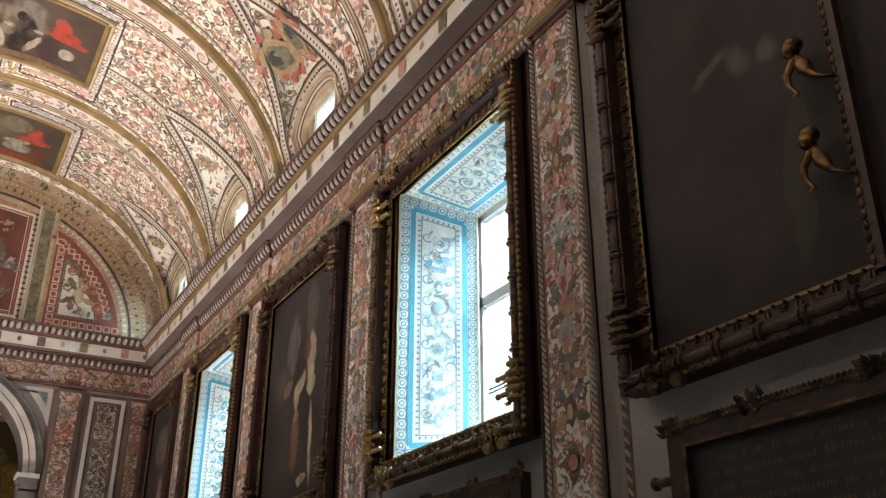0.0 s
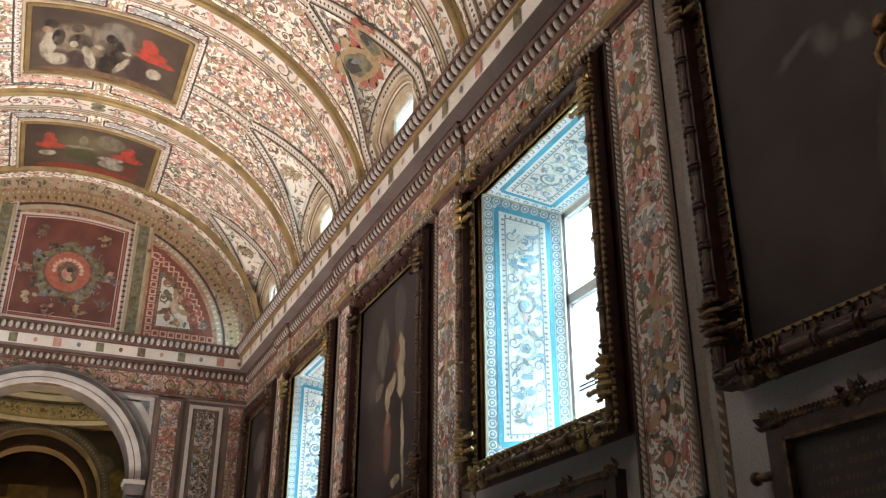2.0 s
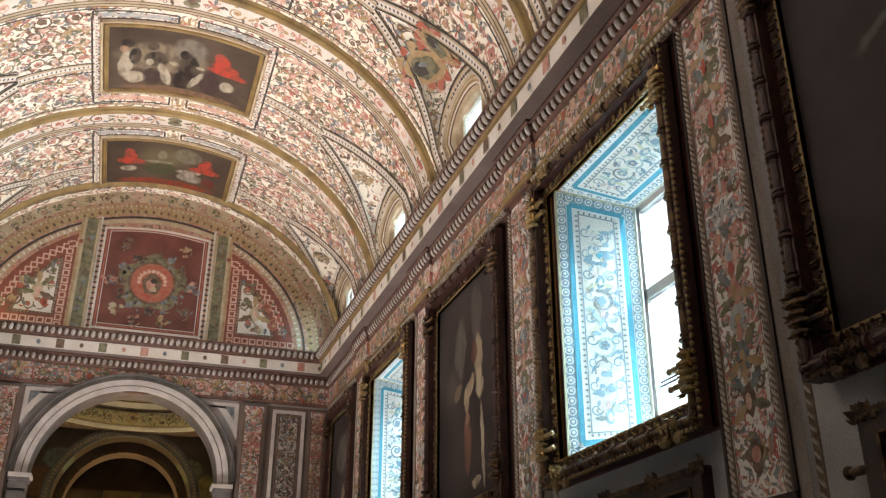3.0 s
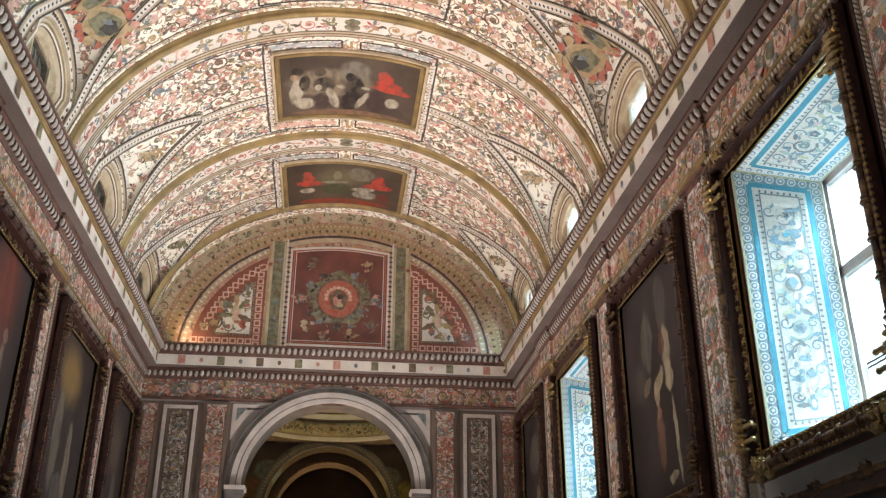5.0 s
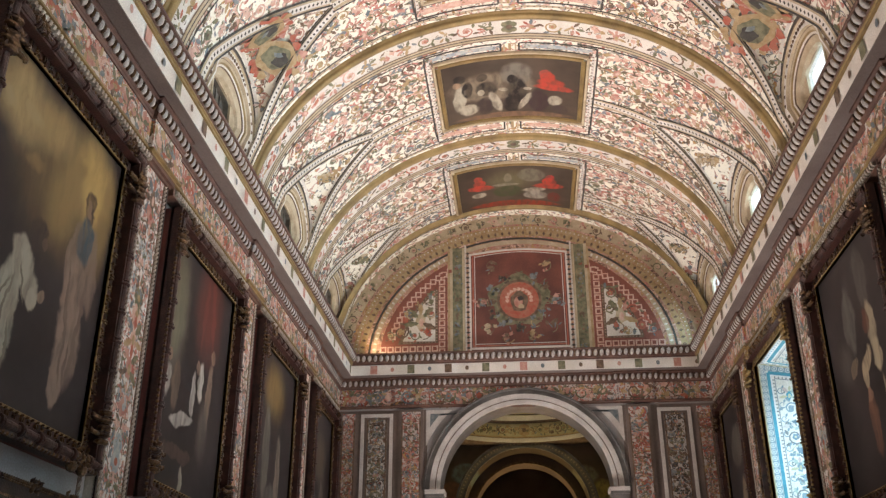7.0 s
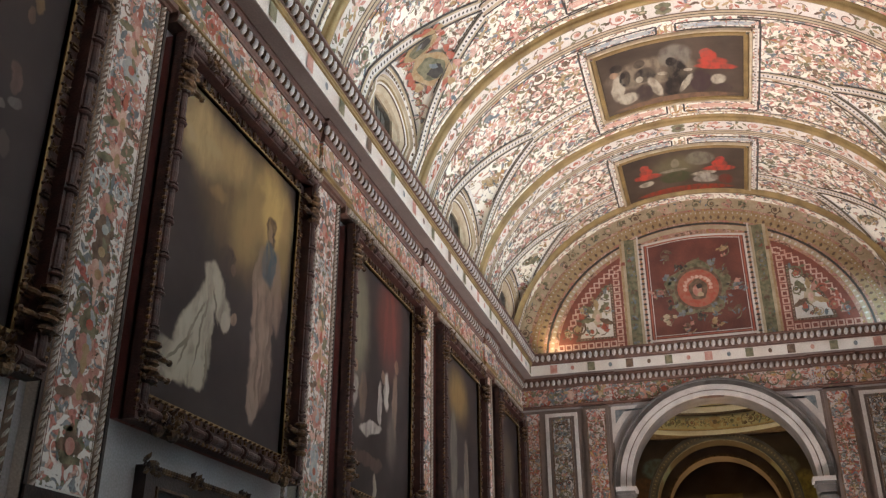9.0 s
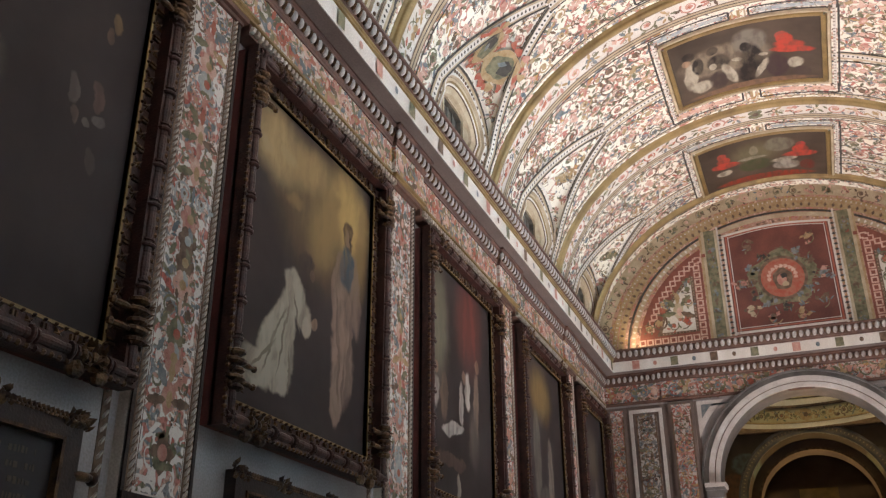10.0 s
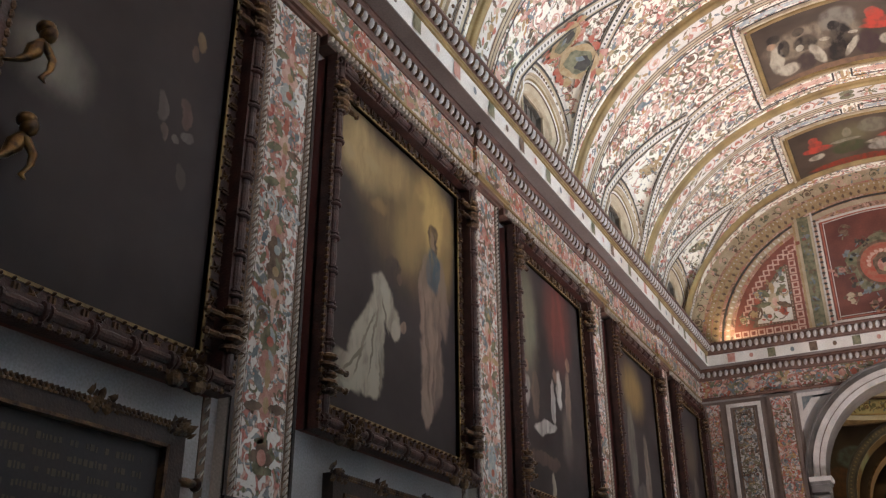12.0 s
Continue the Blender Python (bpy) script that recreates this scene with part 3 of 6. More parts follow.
rng = random.Random(9)
for which, org, along, out, length in runs():
    first = 0.0 if which == "north" else 3.6 - BACK
    inset = 0.5 if which == "north" else 0.0
    b = Brush(run_surface(org, along, out), 0.004)
    spans = breaks(which)
    q = first + 0.2
    while q < length - 0.2:
        over = any(a0 - 0.12 < q < a1 + 0.12 for a0, a1 in spans)
        b.S = run_surface(org, along, out, 0.062 if any(a0 < q < a1 for a0, a1 in spans) else 0.012)
        if not any(abs(q - e) < 0.13 for a in spans for e in a):
            b.motif(q, 6.985, scrollwork(rng, FRIEZE_TONES) if rng.random() < 0.7 else figurine(rng, FRIEZE_TONES), 0.215, rng.uniform(0, 6.28))
            b.motif(q + 0.13, 6.88 + 0.2 * (rng.random() < 0.5), leaf(-0.5, 0, 1, 0.3, rng.uniform(-0.6, 0.6), rng.choice(FRIEZE_TONES)), 0.12)
        q += 0.22
    b.put("painted_frieze", cornice)
    b = Brush(run_surface(org, along, out, 0.305), 0.004)
    k, q = 0, first + 0.3 + inset
    while q < length - 0.3:
        if k % 2 == 0:
            tone = (ROSE_, GREEN_, BROWN_, GREEN_)[(k // 2) % 4]
            b.motif(q, 7.52, [(tone, [(-0.9, -1.1), (0.9, -1.1), (0.9, 1.1), (-0.9, 1.1)])], 0.085)
        else:
            b.motif(q, 7.52, disc(0, 0, 0.8, 1, (ROSE_, SLATE_, BROWN_)[k // 2 % 3], 10), 0.05)
        q += 0.445 if which != "north" else 0.405
        k += 1
    b.put("painted_chequers", cornice)
    # eggs and darts, one by one
    for z, off, size, gap, lean in ((7.755, 0.392, (0.042, 0.042, 0.072), 0.128, 0.32), (7.29, 0.064, (0.038, 0.034, 0.064), 0.122, 0.25)):
        q = first + gap / 2 + (off if which == "north" else 0)
        stop = length - off
        while q < stop:
            st = 0.05 if z < 7.5 and any(a0 - 0.1 < q < a1 + 0.1 for a0, a1 in spans) else 0.0
            at = org + along * q + out * (off + st) + Vector((0, 0, z))
            egg(egg_mesh, at, along, out, size, lean, cornice, "egg")
            egg(dart_mesh, at + along * gap / 2 + out * 0.005, along, out, (0.018, 0.03, size[2]), lean, cornice, "dart")
            q += gap

# the painting of the pilasters
ROPE = mat("white_rope_moulding", (0.62, 0.57, 0.50), 0.7, spots=(0.46, 0.41, 0.35), scale=9)


def rope(y, z0, z1, side, parent, x=W, gap=0.052):
    """A twisted rope moulding, as a row of slanted links on a dark fillet."""
    s = Soup()
    s.box(side * (x + 0.01), side * (x - 0.006), y - 0.036, y + 0.036, z0, z1, 1)
    z, k = z0 + gap / 2, 0
    while z < z1:
        d = 0.022
        pts = []
        for sx in (0.0, 0.020):
            for a, c in ((-0.02, -0.022 - d), (0.02, -0.022 + d), (0.02, 0.004 + d), (-0.02, 0.004 - d)):
                pts.append((side * (x - 0.004 - sx), y + a * (0.7 if sx else 1), z + c * (0.8 if sx else 1)))
        s.add(pts, [(4, 5, 6, 7), (0, 1, 5, 4), (1, 2, 6, 5), (2, 3, 7, 6), (3, 0, 4, 7)], 0)
        z += gap
    tagged(s.put("rope_moulding", [ROPE, BROWN], parent, "white twisted rope moulding"), kind="stuff")


def paint_pilaster(y, side, parent, half, z0, z1, rng):
    TONES = (ROSE_, PALE_, FADED_, ROSE_, FADED_, SLATE_, GREEN_, ROSE_, BROWN_, PALE_)
    b = Brush(wall_surface(side), 0.004)
    z = z0 + 0.5
    while half > 0.1 and z < z1 - 0.1:   # small sprigs that fill the ground between the large ones
        for s in (-1, 1):
            b.motif(y + s * half * rng.uniform(0.25, 0.74), z, cluster(rng, TONES) if rng.random() < 0.6 else leaf(-0.5, 0, 1.1, 0.3, rng.uniform(0, 6.28), rng.choice((GREEN_, SLATE_, ROSE_, BROWN_))), half * rng.uniform(0.16, 0.26))
        z += half * 0.36
    z = z0 + 0.28
    b.motif(y, z, cluster(rng, (BROWN_, BROWN_, GREEN_)) + leaf(0, -0.9, 1.8, 0.5, math.pi / 2, BROWN_) + leaf(-0.8, 0, 1.6, 0.4, 0, BROWN_) + disc(0, 0, 0.3, 0.34, ROSE_, 10, 0.15), half * 0.72)
    z += 0.34
    while z < z1 - 0.12:
        kind = rng.random()
        c = rng.choice(TONES)
        if kind < 0.42:
            sp = scrollwork(rng, TONES)
            for s in (-1, 1):
                b.motif(y + s * half * 0.44, z, sp if s > 0 else [(a, [(-x, t) for x, t in p]) for a, p in sp], half * 0.56)
            b.motif(y, z + 0.02, leaf(0, -0.5, 1.2, 0.2, math.pi / 2, rng.choice(TONES)), half * 0.5)
            z += half * 0.82
        elif kind < 0.75:
            b.motif(y, z + half * 0.25, figurine(rng, TONES), half * 1.02)
            z += half * 1.3
        else:
            b.motif(y, z, bloom(0, 0, 1, c, rng.choice((OCHRE_, RED_, FADED_)), 6), half * 0.5)
            for s in (-1, 1):
                b.motif(y + s * half * 0.5, z, leaf(-0.8, 0, 1.6, 0.36, math.pi / 2 + s * 0.5, rng.choice((GREEN_, SLATE_, FADED_))), half * 0.34)
            z += half * 0.72
    for s in (-1, 1):
        b.line([(y + s * half * 0.97, z0 + 0.03 + (z1 - z0 - 0.06) * e / 8) for e in range(9)], 0.008, BROWN_)
    b.put("painted_grotesques", parent)


SHIFT = {-1: -0.08, 1: 0.13}     # the two walls' pilasters are not quite opposite
for at in STRIPS[2:]:
    for side in (-1, 1):
        s = at + SHIFT[side]
        p = thing("painted_pilaster", "flat pilaster painted with grotesque flowers between rope borders", "pilaster", group="painted pilasters", kind="structure")
        s_ = Soup()
        s_.box(side * W, side * WALL, s - 0.36, s + 0.36, 0.0, 6.70)
        s_.put("shaft", OLDWHITE, p)
        s_ = Soup()
        s_.box(side * (W + 0.01), side * (W - 0.002), s - 0.243, s + 0.243, 2.64, 6.66)
        s_.put("painted_panel", PILPAINT, p)
        for y in (s - 0.285, s + 0.285):
            rope(y, 2.62, 6.66, side, p)
        rope(s - 0.47, 1.6, 6.60, side, p, WALL, 0.085)
        for y, w_ in ((s - 0.345, 0.03), (s + 0.345, 0.03)):
            t = Soup()
            t.box(side * (W + 0.01), side * (W - 0.012), y - w_ / 2, y + w_ / 2, 2.3, 6.68)
            t.put("fillet", DARKWOOD, p)
        t = Soup()
        t.box(side * (W + 0.01), side * (W - 0.03), s - 0.36, s + 0.36, 2.42, 2.62)
        t.box(side * (W + 0.01), side * (W - 0.05), s - 0.37, s + 0.37, 2.36, 2.42)
        t.put("base", DARKWOOD, p)
        t = Soup()
        t.box(side * (W + 0.01), side * (W - 0.03), s - 0.37, s + 0.37, 6.655, 6.69)
        t.box(side * (W + 0.01), side * (W - 0.065), s - 0.40, s + 0.40, 6.69, 6.738)
        t.put("capital", MOULDBROWN, p)
        paint_pilaster(s, side, p, 0.24, 2.64, 6.655, rng)
for side in (-1, 1):
    p = thing("painted_pilaster", "narrow corner pilaster painted with flowers on white", "pilaster", group="painted pilasters", kind="structure")
    s_ = Soup()
    s_.box(side * W, side * WALL, END - 0.20, END, 0.0, 6.70)
    s_.put("shaft", OLDWHITE, p)
    paint_pilaster(END - 0.1, side, p, 0.09, 2.62, 6.66, rng)

# silvered rope under the architrave
SILVER = mat("tarnished_silver_gilding", (0.58, 0.54, 0.48), 0.42, 0.25, spots=(0.30, 0.26, 0.21), scale=12)
for side in (-1, 1):
    s_ = Soup()
    x = W - 0.045
    y = 3.5
    while y < END - 0.25:
        if not any(abs(y - s) < 0.38 for s in STRIPS):
            pts = []
            for sx in (0.0, 0.034):
                for a, c in ((-0.036, -0.040), (0.010, -0.040), (0.036, 0.040), (-0.010, 0.040)):
                    pts.append((side * (x - sx), y + a * (0.75 if sx else 1), 6.675 + c * (0.7 if sx else 1)))
            s_.add(pts, [(4, 5, 6, 7), (0, 1, 5, 4), (1, 2, 6, 5), (2, 3, 7, 6), (3, 0, 4, 7)])
        y += 0.066
    tagged(s_.put("rope_moulding", SILVER, cornice, "silvered twisted rope moulding"), kind="stuff")
    s_ = Soup()
    for a, c in zip(STRIPS[2:], STRIPS[3:] + [END - 0.1]):
        s_.box(side * (WALL + 0.01), side * (W - 0.04), a + 0.36, c - 0.36 if c < END - 0.2 else END - 0.2, 6.62, 6.738)
    s_.put("rope_backing", MOULDBROWN, cornice)


# ---- the vault's painting ----
def vault_surface(u, v, lift):
    return on_vault(u, v, lift)


def arc_pts(y, a=2.0, b=178.0, n=72):
    return [(a + (b - a) * k / n, y) for k in range(n + 1)]


def rib(y, r, material, name):
    """A round rib across the vault."""
    frames = []
    for k in range(73):
        phi = 1 + 178 * k / 72
        p = on_vault(phi, y)
        frames.append((p, (0, 1, 0), on_vault(phi, y, 1.0) - p))
    prof = [(-1.5 * r, 0.0), (-1.45 * r, 0.25 * r)] + torus_profile(r, 8, 0.25 * r)[::-1] + [(1.45 * r, 0.25 * r), (1.5 * r, 0.0)]
    v, f = sweep(prof, frames)
    return piece(name, v, f, material, vault, smooth=True)


def web_surface(yc, side):
    def S(u, v, lift):
        p = web(yc, side, u, v)
        if not lift:
            return p
        a, b = web(yc, side, min(u + 0.01, 1), v) - web(yc, side, max(u - 0.01, 0), v), web(yc, side, u, min(v + 0.02, 1)) - web(yc, side, u, max(v - 0.02, 0))
        n = a.cross(b).normalized()
        inward = Vector((-side, 0, -1))
        return p + n * (lift if n.dot(inward) > 0 else -lift)
    return S


rng = random.Random(4)
PIC_PHI = 72.0
for s in STRIPS[3:] + [STRIPS[-1] + BAYS - 0.72]:
    g = s - 0.46
    rib(g, 0.075, GILT, "gilt_rib")
    if s < 18:
        b = Brush(vault_surface)
        b.line(arc_pts(g - 0.20), 0.05, TAN_, 0.004)
        b.dots(arc_pts(g - 0.20), 0.10, 0.045, INK_, 0.006)
        b.line(arc_pts(g + 0.56), 0.16, TAN_, 0.006)
        b.line(arc_pts(g + 0.56), 0.02, INK_, 0.009)
        b.line(arc_pts(g + 0.49), 0.025, BROWN_, 0.009)
        b.line(arc_pts(g + 0.63), 0.022, BROWN_, 0.009)
        b.line(arc_pts(g + 0.31), 0.40, WHITE_, 0.0)
        for i in range(35):
            phi = 5 + 170 * i / 34
            if i == 17:
                b.motif(phi, g + 0.31, bloom(0, 0, 1, GREEN_, BROWN_, 8), 0.17)
            else:
                b.motif(phi, g + 0.31, scrollwork(rng, (ROSE_, PALE_, ROSE_, RED_, OCHRE_)) if i % 2 else figurine(rng, TONES), 0.19, rng.uniform(0, 6))
        b.put("painted_band", vault)

for idx in range(3, 7):
    yc = CENTRES[idx]
    yp = yc - 0.27
    ya, yb = yc - BAYS / 2 + 0.24, min(yc + BAYS / 2 - 0.70, END - 0.25)
    b = Brush(vault_surface)
    for side in (0, 1):
        m = (lambda q: q) if side == 0 else (lambda q: 180 - q)
        for half in (-1, 1):
            edge = ya if half < 0 else yb
            # stucco band that follows the groin, and the arch's edge line
            if yc + half * (GROIN + 0.1) < END:
                gpts = [(m(3 + (PHI_V - 3) * k / 30), yc + half * (groin(3 + (PHI_V - 3) * k / 30) + 0.12)) for k in range(31)]
                b.border(gpts, 0.24)
                b.line([(q, y + half * 0.125) for q, y in gpts], 0.042, INK_, 0.012)
                b.line([(q, y - half * 0.105) for q, y in gpts], 0.038, INK_, 0.012)
            b.line([(m(6 + (PIC_PHI - 4) * k / 20), edge) for k in range(21)], 0.03, INK_, 0.004)
            # grotesques between groin and arch
            for row in range(16):
                phi = 14 + row * (PIC_PHI - 18) / 15
                w0 = yc + half * (groin(phi) + 0.27 if phi < PHI_V else 0.16)
                span = abs(edge - w0) - 0.06
                if (edge - w0) * half < 0.16:
                    continue
                cells = max(1, round(span / 0.33))
                for c in range(cells):
                    y = w0 + (edge - w0) * (c + 0.5) / cells
                    q = phi + (1.6 if c % 2 else -1.6) * 0.6
                    size = min(0.225, span / cells * 0.62)
                    if row % 2 and size > 0.16:
                        size *= 0.72
                    b.motif(m(q), y, scrollwork(rng, TONES) if rng.random() < 0.72 else figurine(rng, TONES), size, rng.uniform(0, 6.28))
        # band from the picture to the meeting of the groins
        b.border([(m(PHI_V + (PIC_PHI - PHI_V) * k / 8), yc - 0.05 * k / 8) for k in range(9)], 0.22)
        b.line([(m(PHI_V + (PIC_PHI - PHI_V) * k / 8), yc - 0.14) for k in range(9)], 0.03, INK_, 0.008)
        b.line([(m(PHI_V + (PIC_PHI - PHI_V) * k / 8), yc + 0.13) for k in range(9)], 0.03, INK_, 0.008)
        # stepped borders beside the picture
        for off, wd, sl in ((0.0, 0.035, INK_), (0.9, 0.05, WHITE_), (1.9, 0.03, BROWN_)):
            b.line([(m(PIC_PHI - 3.2 + off), y) for y in (yp - 1.20, yp - 0.6, yp, yp + 0.6, yp + 1.20)], wd, sl, 0.010)
        b.dots([(m(PIC_PHI - 2.2), yp - 1.15), (m(PIC_PHI - 2.2), yp + 1.15)], 0.09, 0.05, BROWN_, 0.013)
    # narrow boxes before and after the picture
    for half, edge in ((-1, ya), (1, yb)):
        y0, y1 = yp + half * 1.13, edge - half * 0.05
        for a0, a1 in ((PIC_PHI - 3, 87.8), (92.2, 183 - PIC_PHI)):
            for yy in (y0, y1):
                b.line([(a0 + (a1 - a0) * k / 6, yy) for k in range(7)], 0.035, INK_, 0.006)
            for aa in (a0, a1):
                b.line([(aa, y0), (aa, y1)], 0.035, INK_, 0.006)
            b.line([(a0 + 1.2 + (a1 - a0 - 2.4) * k / 6, (y0 + y1) / 2) for k in range(7)], abs(y1 - y0) * 0.5, FADED_ if half < 0 else PALE_, 0.003)
            for k in range(6):
                b.motif(a0 + (a1 - a0) * (k + 0.5) / 6, (y0 + y1) / 2, scrollwork(rng, TONES), min(0.12, abs(y1 - y0) * 0.36), rng.uniform(0, 6))
        for q in (88.6, 91.4):
            b.line([(q, y0), (q, y1)], 0.03, TAN_, 0.008)
        b.line([(90, y0), (90, y1)], 0.05, OCHRE_, 0.007)
    b.put("painted_bay", vault)
    for side in (-1, 1):
        w = Brush(web_surface(yc, side), 0.006)
        L_ = lambda u: (web(yc, side, u, 0) - web(yc, side, u, 1)).length
        us = [0.03 + 0.94 * k / 60 for k in range(61)]
        w.line([(u, min(0.5, 0.03 / L_(u))) for u in us], 0.035, INK_)
        w.line([(u, min(0.5, 0.085 / L_(u))) for u in us], 0.05, WHITE_)
        for lo, hi in ((0.03, 0.49), (0.51, 0.97)):
            ug = [lo + (hi - lo) * k / 30 for k in range(31)]
            w.line([(u, max(0.5, 1 - 0.02 / L_(u))) for u in ug], 0.03, INK_)
            w.line([(u, max(0.5, 1 - 0.07 / L_(u))) for u in ug], 0.045, WHITE_)
        for um in (0.38, 0.62):
            tone = (RED_, OCHRE_, GREEN_, OCHRE_)[idx % 4]
            if idx == 4:   # a ragged red wreath round a dark green boss
                dabs = []
                for e in range(22):
                    a = 2 * math.pi * e / 22 + rng.uniform(-0.12, 0.12)
                    r = rng.uniform(0.78, 1.02)
                    dabs += disc(r * 0.92 * math.cos(a), r * 1.08 * math.sin(a), rng.uniform(0.13, 0.24), rng.uniform(0.11, 0.2), rng.choice((tone, tone, RED_, ROSE_, OCHRE_)), 8, 0.25, a)
                w.lift = 0.07
                w.plate(um, 0.46, dabs, 0.40)
                w.lift = 0.078
                w.plate(um, 0.46, disc(0, 0, 0.74, 0.90, OCHRE_, 22, 0.06) + disc(0.02, 0.05, 0.58, 0.72, OCHRE_, 20, 0.08, 1.0), 0.37)
                w.lift = 0.085
                w.plate(um, 0.46, disc(0, 0, 0.46, 0.6, GREEN_, 18, 0.10, 2.0) + disc(0.05, 0.14, 0.3, 0.34, INK_, 14, 0.12) + disc(-0.06, -0.24, 0.24, 0.2, GREEN_, 12, 0.15) + disc(-0.12, 0.02, 0.1, 0.2, SLATE_, 9, 0.2), 0.40)
            w.lift = 0.012
            if idx != 4:
                for e in range(5):
                    w.motif(um + (e - 2) * 0.012, 0.36 + 0.07 * e, cluster(rng, (tone, OCHRE_, TAN_, GREEN_ if idx > 5 else OCHRE_)), 0.17, rng.uniform(0, 6))
            w.lift = 0.006
        taken = [(web(yc, side, 0.38, 0.46), 0.33), (web(yc, side, 0.62, 0.46), 0.33)]
        tries = 0
        while tries < 1500:
            tries += 1
            u, v = rng.uniform(0.14, 0.86), rng.uniform(0.08, 0.90)
            p = web(yc, side, u, v)
            a, g = web(yc, side, u, 0), web(yc, side, u, 1)
            side_u = 0.5 + (0.01 if u > 0.5 else -0.01)
            room = min((p - a).length - 0.10, (p - g).length * (0.75 if v < 0.5 else 0.55)) * 0.9
            free = min((p - q).length - r for q, r in taken)
            size = min(0.25, room, free)
            if size < 0.075:
                continue
            taken.append((p, size * 0.8))
            w.motif(u, v, scrollwork(rng, TONES) if rng.random() < 0.6 else figurine(rng, TONES), size * 1.05, rng.uniform(0, 6))
        w.put("painted_web", vault)


# ---- ceiling pictures ----
def picture_material(name, ground, shapes, axes=(1, 2), fine=7.0, rough=0.55):
    """Old oil paint: a dark ground with soft-edged shapes (a, b, ra, rb, colour) in metres of the given world axes."""
    m = bpy.data.materials.new(name)
    m.use_nodes = True
    n, l = m.node_tree.nodes, m.node_tree.links
    b = n["Principled BSDF"]
    b.inputs["Roughness"].default_value, b.inputs["Specular IOR Level"].default_value = rough, 0.18
    geo = n.new("ShaderNodeNewGeometry")
    warp = n.new("ShaderNodeTexNoise")
    warp.inputs["Scale"].default_value, warp.inputs["Detail"].default_value = 3.6, 6
    l.new(geo.outputs["Position"], warp.inputs["Vector"])
    add = n.new("ShaderNodeVectorMath")
    add.operation = "MULTIPLY_ADD"
    sway = 0.21 if axes == (1, 2) else 0.09
    add.inputs[1].default_value = (sway, sway, sway)
    l.new(warp.outputs["Color"], add.inputs[0])
    l.new(geo.outputs["Position"], add.inputs[2])
    tone = n.new("ShaderNodeTexNoise")
    tone.inputs["Scale"].default_value, tone.inputs["Detail"].default_value = 1.3, 6
    l.new(geo.outputs["Position"], tone.inputs["Vector"])
    ramp = n.new("ShaderNodeValToRGB")
    ramp.color_ramp.elements[0].position, ramp.color_ramp.elements[1].position = 0.3, 0.75
    ramp.color_ramp.elements[0].color = (*[c * 0.6 for c in ground], 1)
    ramp.color_ramp.elements[1].color = (*[c * 1.25 for c in ground], 1)
    l.new(tone.outputs[0], ramp.inputs[0])
    last = ramp.outputs[0]
    folds = n.new("ShaderNodeTexNoise")
    folds.inputs["Scale"].default_value, folds.inputs["Detail"].default_value = fine, 3
    fold = n.new("ShaderNodeVectorMath")
    fold.operation = "MULTIPLY"
    fold.inputs[1].default_value = (1.3, 1.3, 0.28) if axes == (1, 2) else (1.3, 0.5, 1.0)
    l.new(add.outputs[0], fold.inputs[0])
    l.new(fold.outputs[0], folds.inputs["Vector"])
    for a, c, ra, rc, colour, *lean in shapes:
        soft = len(lean) > 1 or min(ra, rc) > 0.48
        mp = n.new("ShaderNodeMapping")
        mp.vector_type = "TEXTURE"
        at, size = [sway / 2, sway / 2, sway / 2], [1e4, 1e4, 1e4]
        at[axes[0]] += a
        at[axes[1]] += c
        size[axes[0]], size[axes[1]] = ra, rc
        mp.inputs["Location"].default_value, mp.inputs["Scale"].default_value = at, size
        if lean:
            mp.inputs["Rotation"].default_value[3 - axes[0] - axes[1]] = radians(lean[0])
        l.new(add.outputs[0], mp.inputs["Vector"])
        ln = n.new("ShaderNodeVectorMath")
        ln.operation = "LENGTH"
        l.new(mp.outputs[0], ln.inputs[0])
        mr = n.new("ShaderNodeMapRange")
        mr.interpolation_type = "SMOOTHSTEP"
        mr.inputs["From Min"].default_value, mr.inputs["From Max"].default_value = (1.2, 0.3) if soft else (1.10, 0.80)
        l.new(ln.outputs["Value"], mr.inputs["Value"])
        shade = n.new("ShaderNodeMapRange")
        shade.inputs["From Min"].default_value, shade.inputs["From Max"].default_value = 0.35, 0.6
        shade.inputs["To Min"].default_value = 0.75 if soft else 0.5 if axes == (1, 2) else 0.38
        l.new(folds.outputs[0], shade.inputs["Value"])
        mul = n.new("ShaderNodeMath")
        mul.operation = "MULTIPLY"
        l.new(mr.outputs[0], mul.inputs[0])
        l.new(shade.outputs[0], mul.inputs[1])
        mix = n.new("ShaderNodeMixRGB")
        mix.inputs[2].default_value = (*colour, 1)
        l.new(mul.outputs[0], mix.inputs[0])
        l.new(last, mix.inputs[1])
        last = mix.outputs[0]
    l.new(last, b.inputs["Base Color"])
    return m


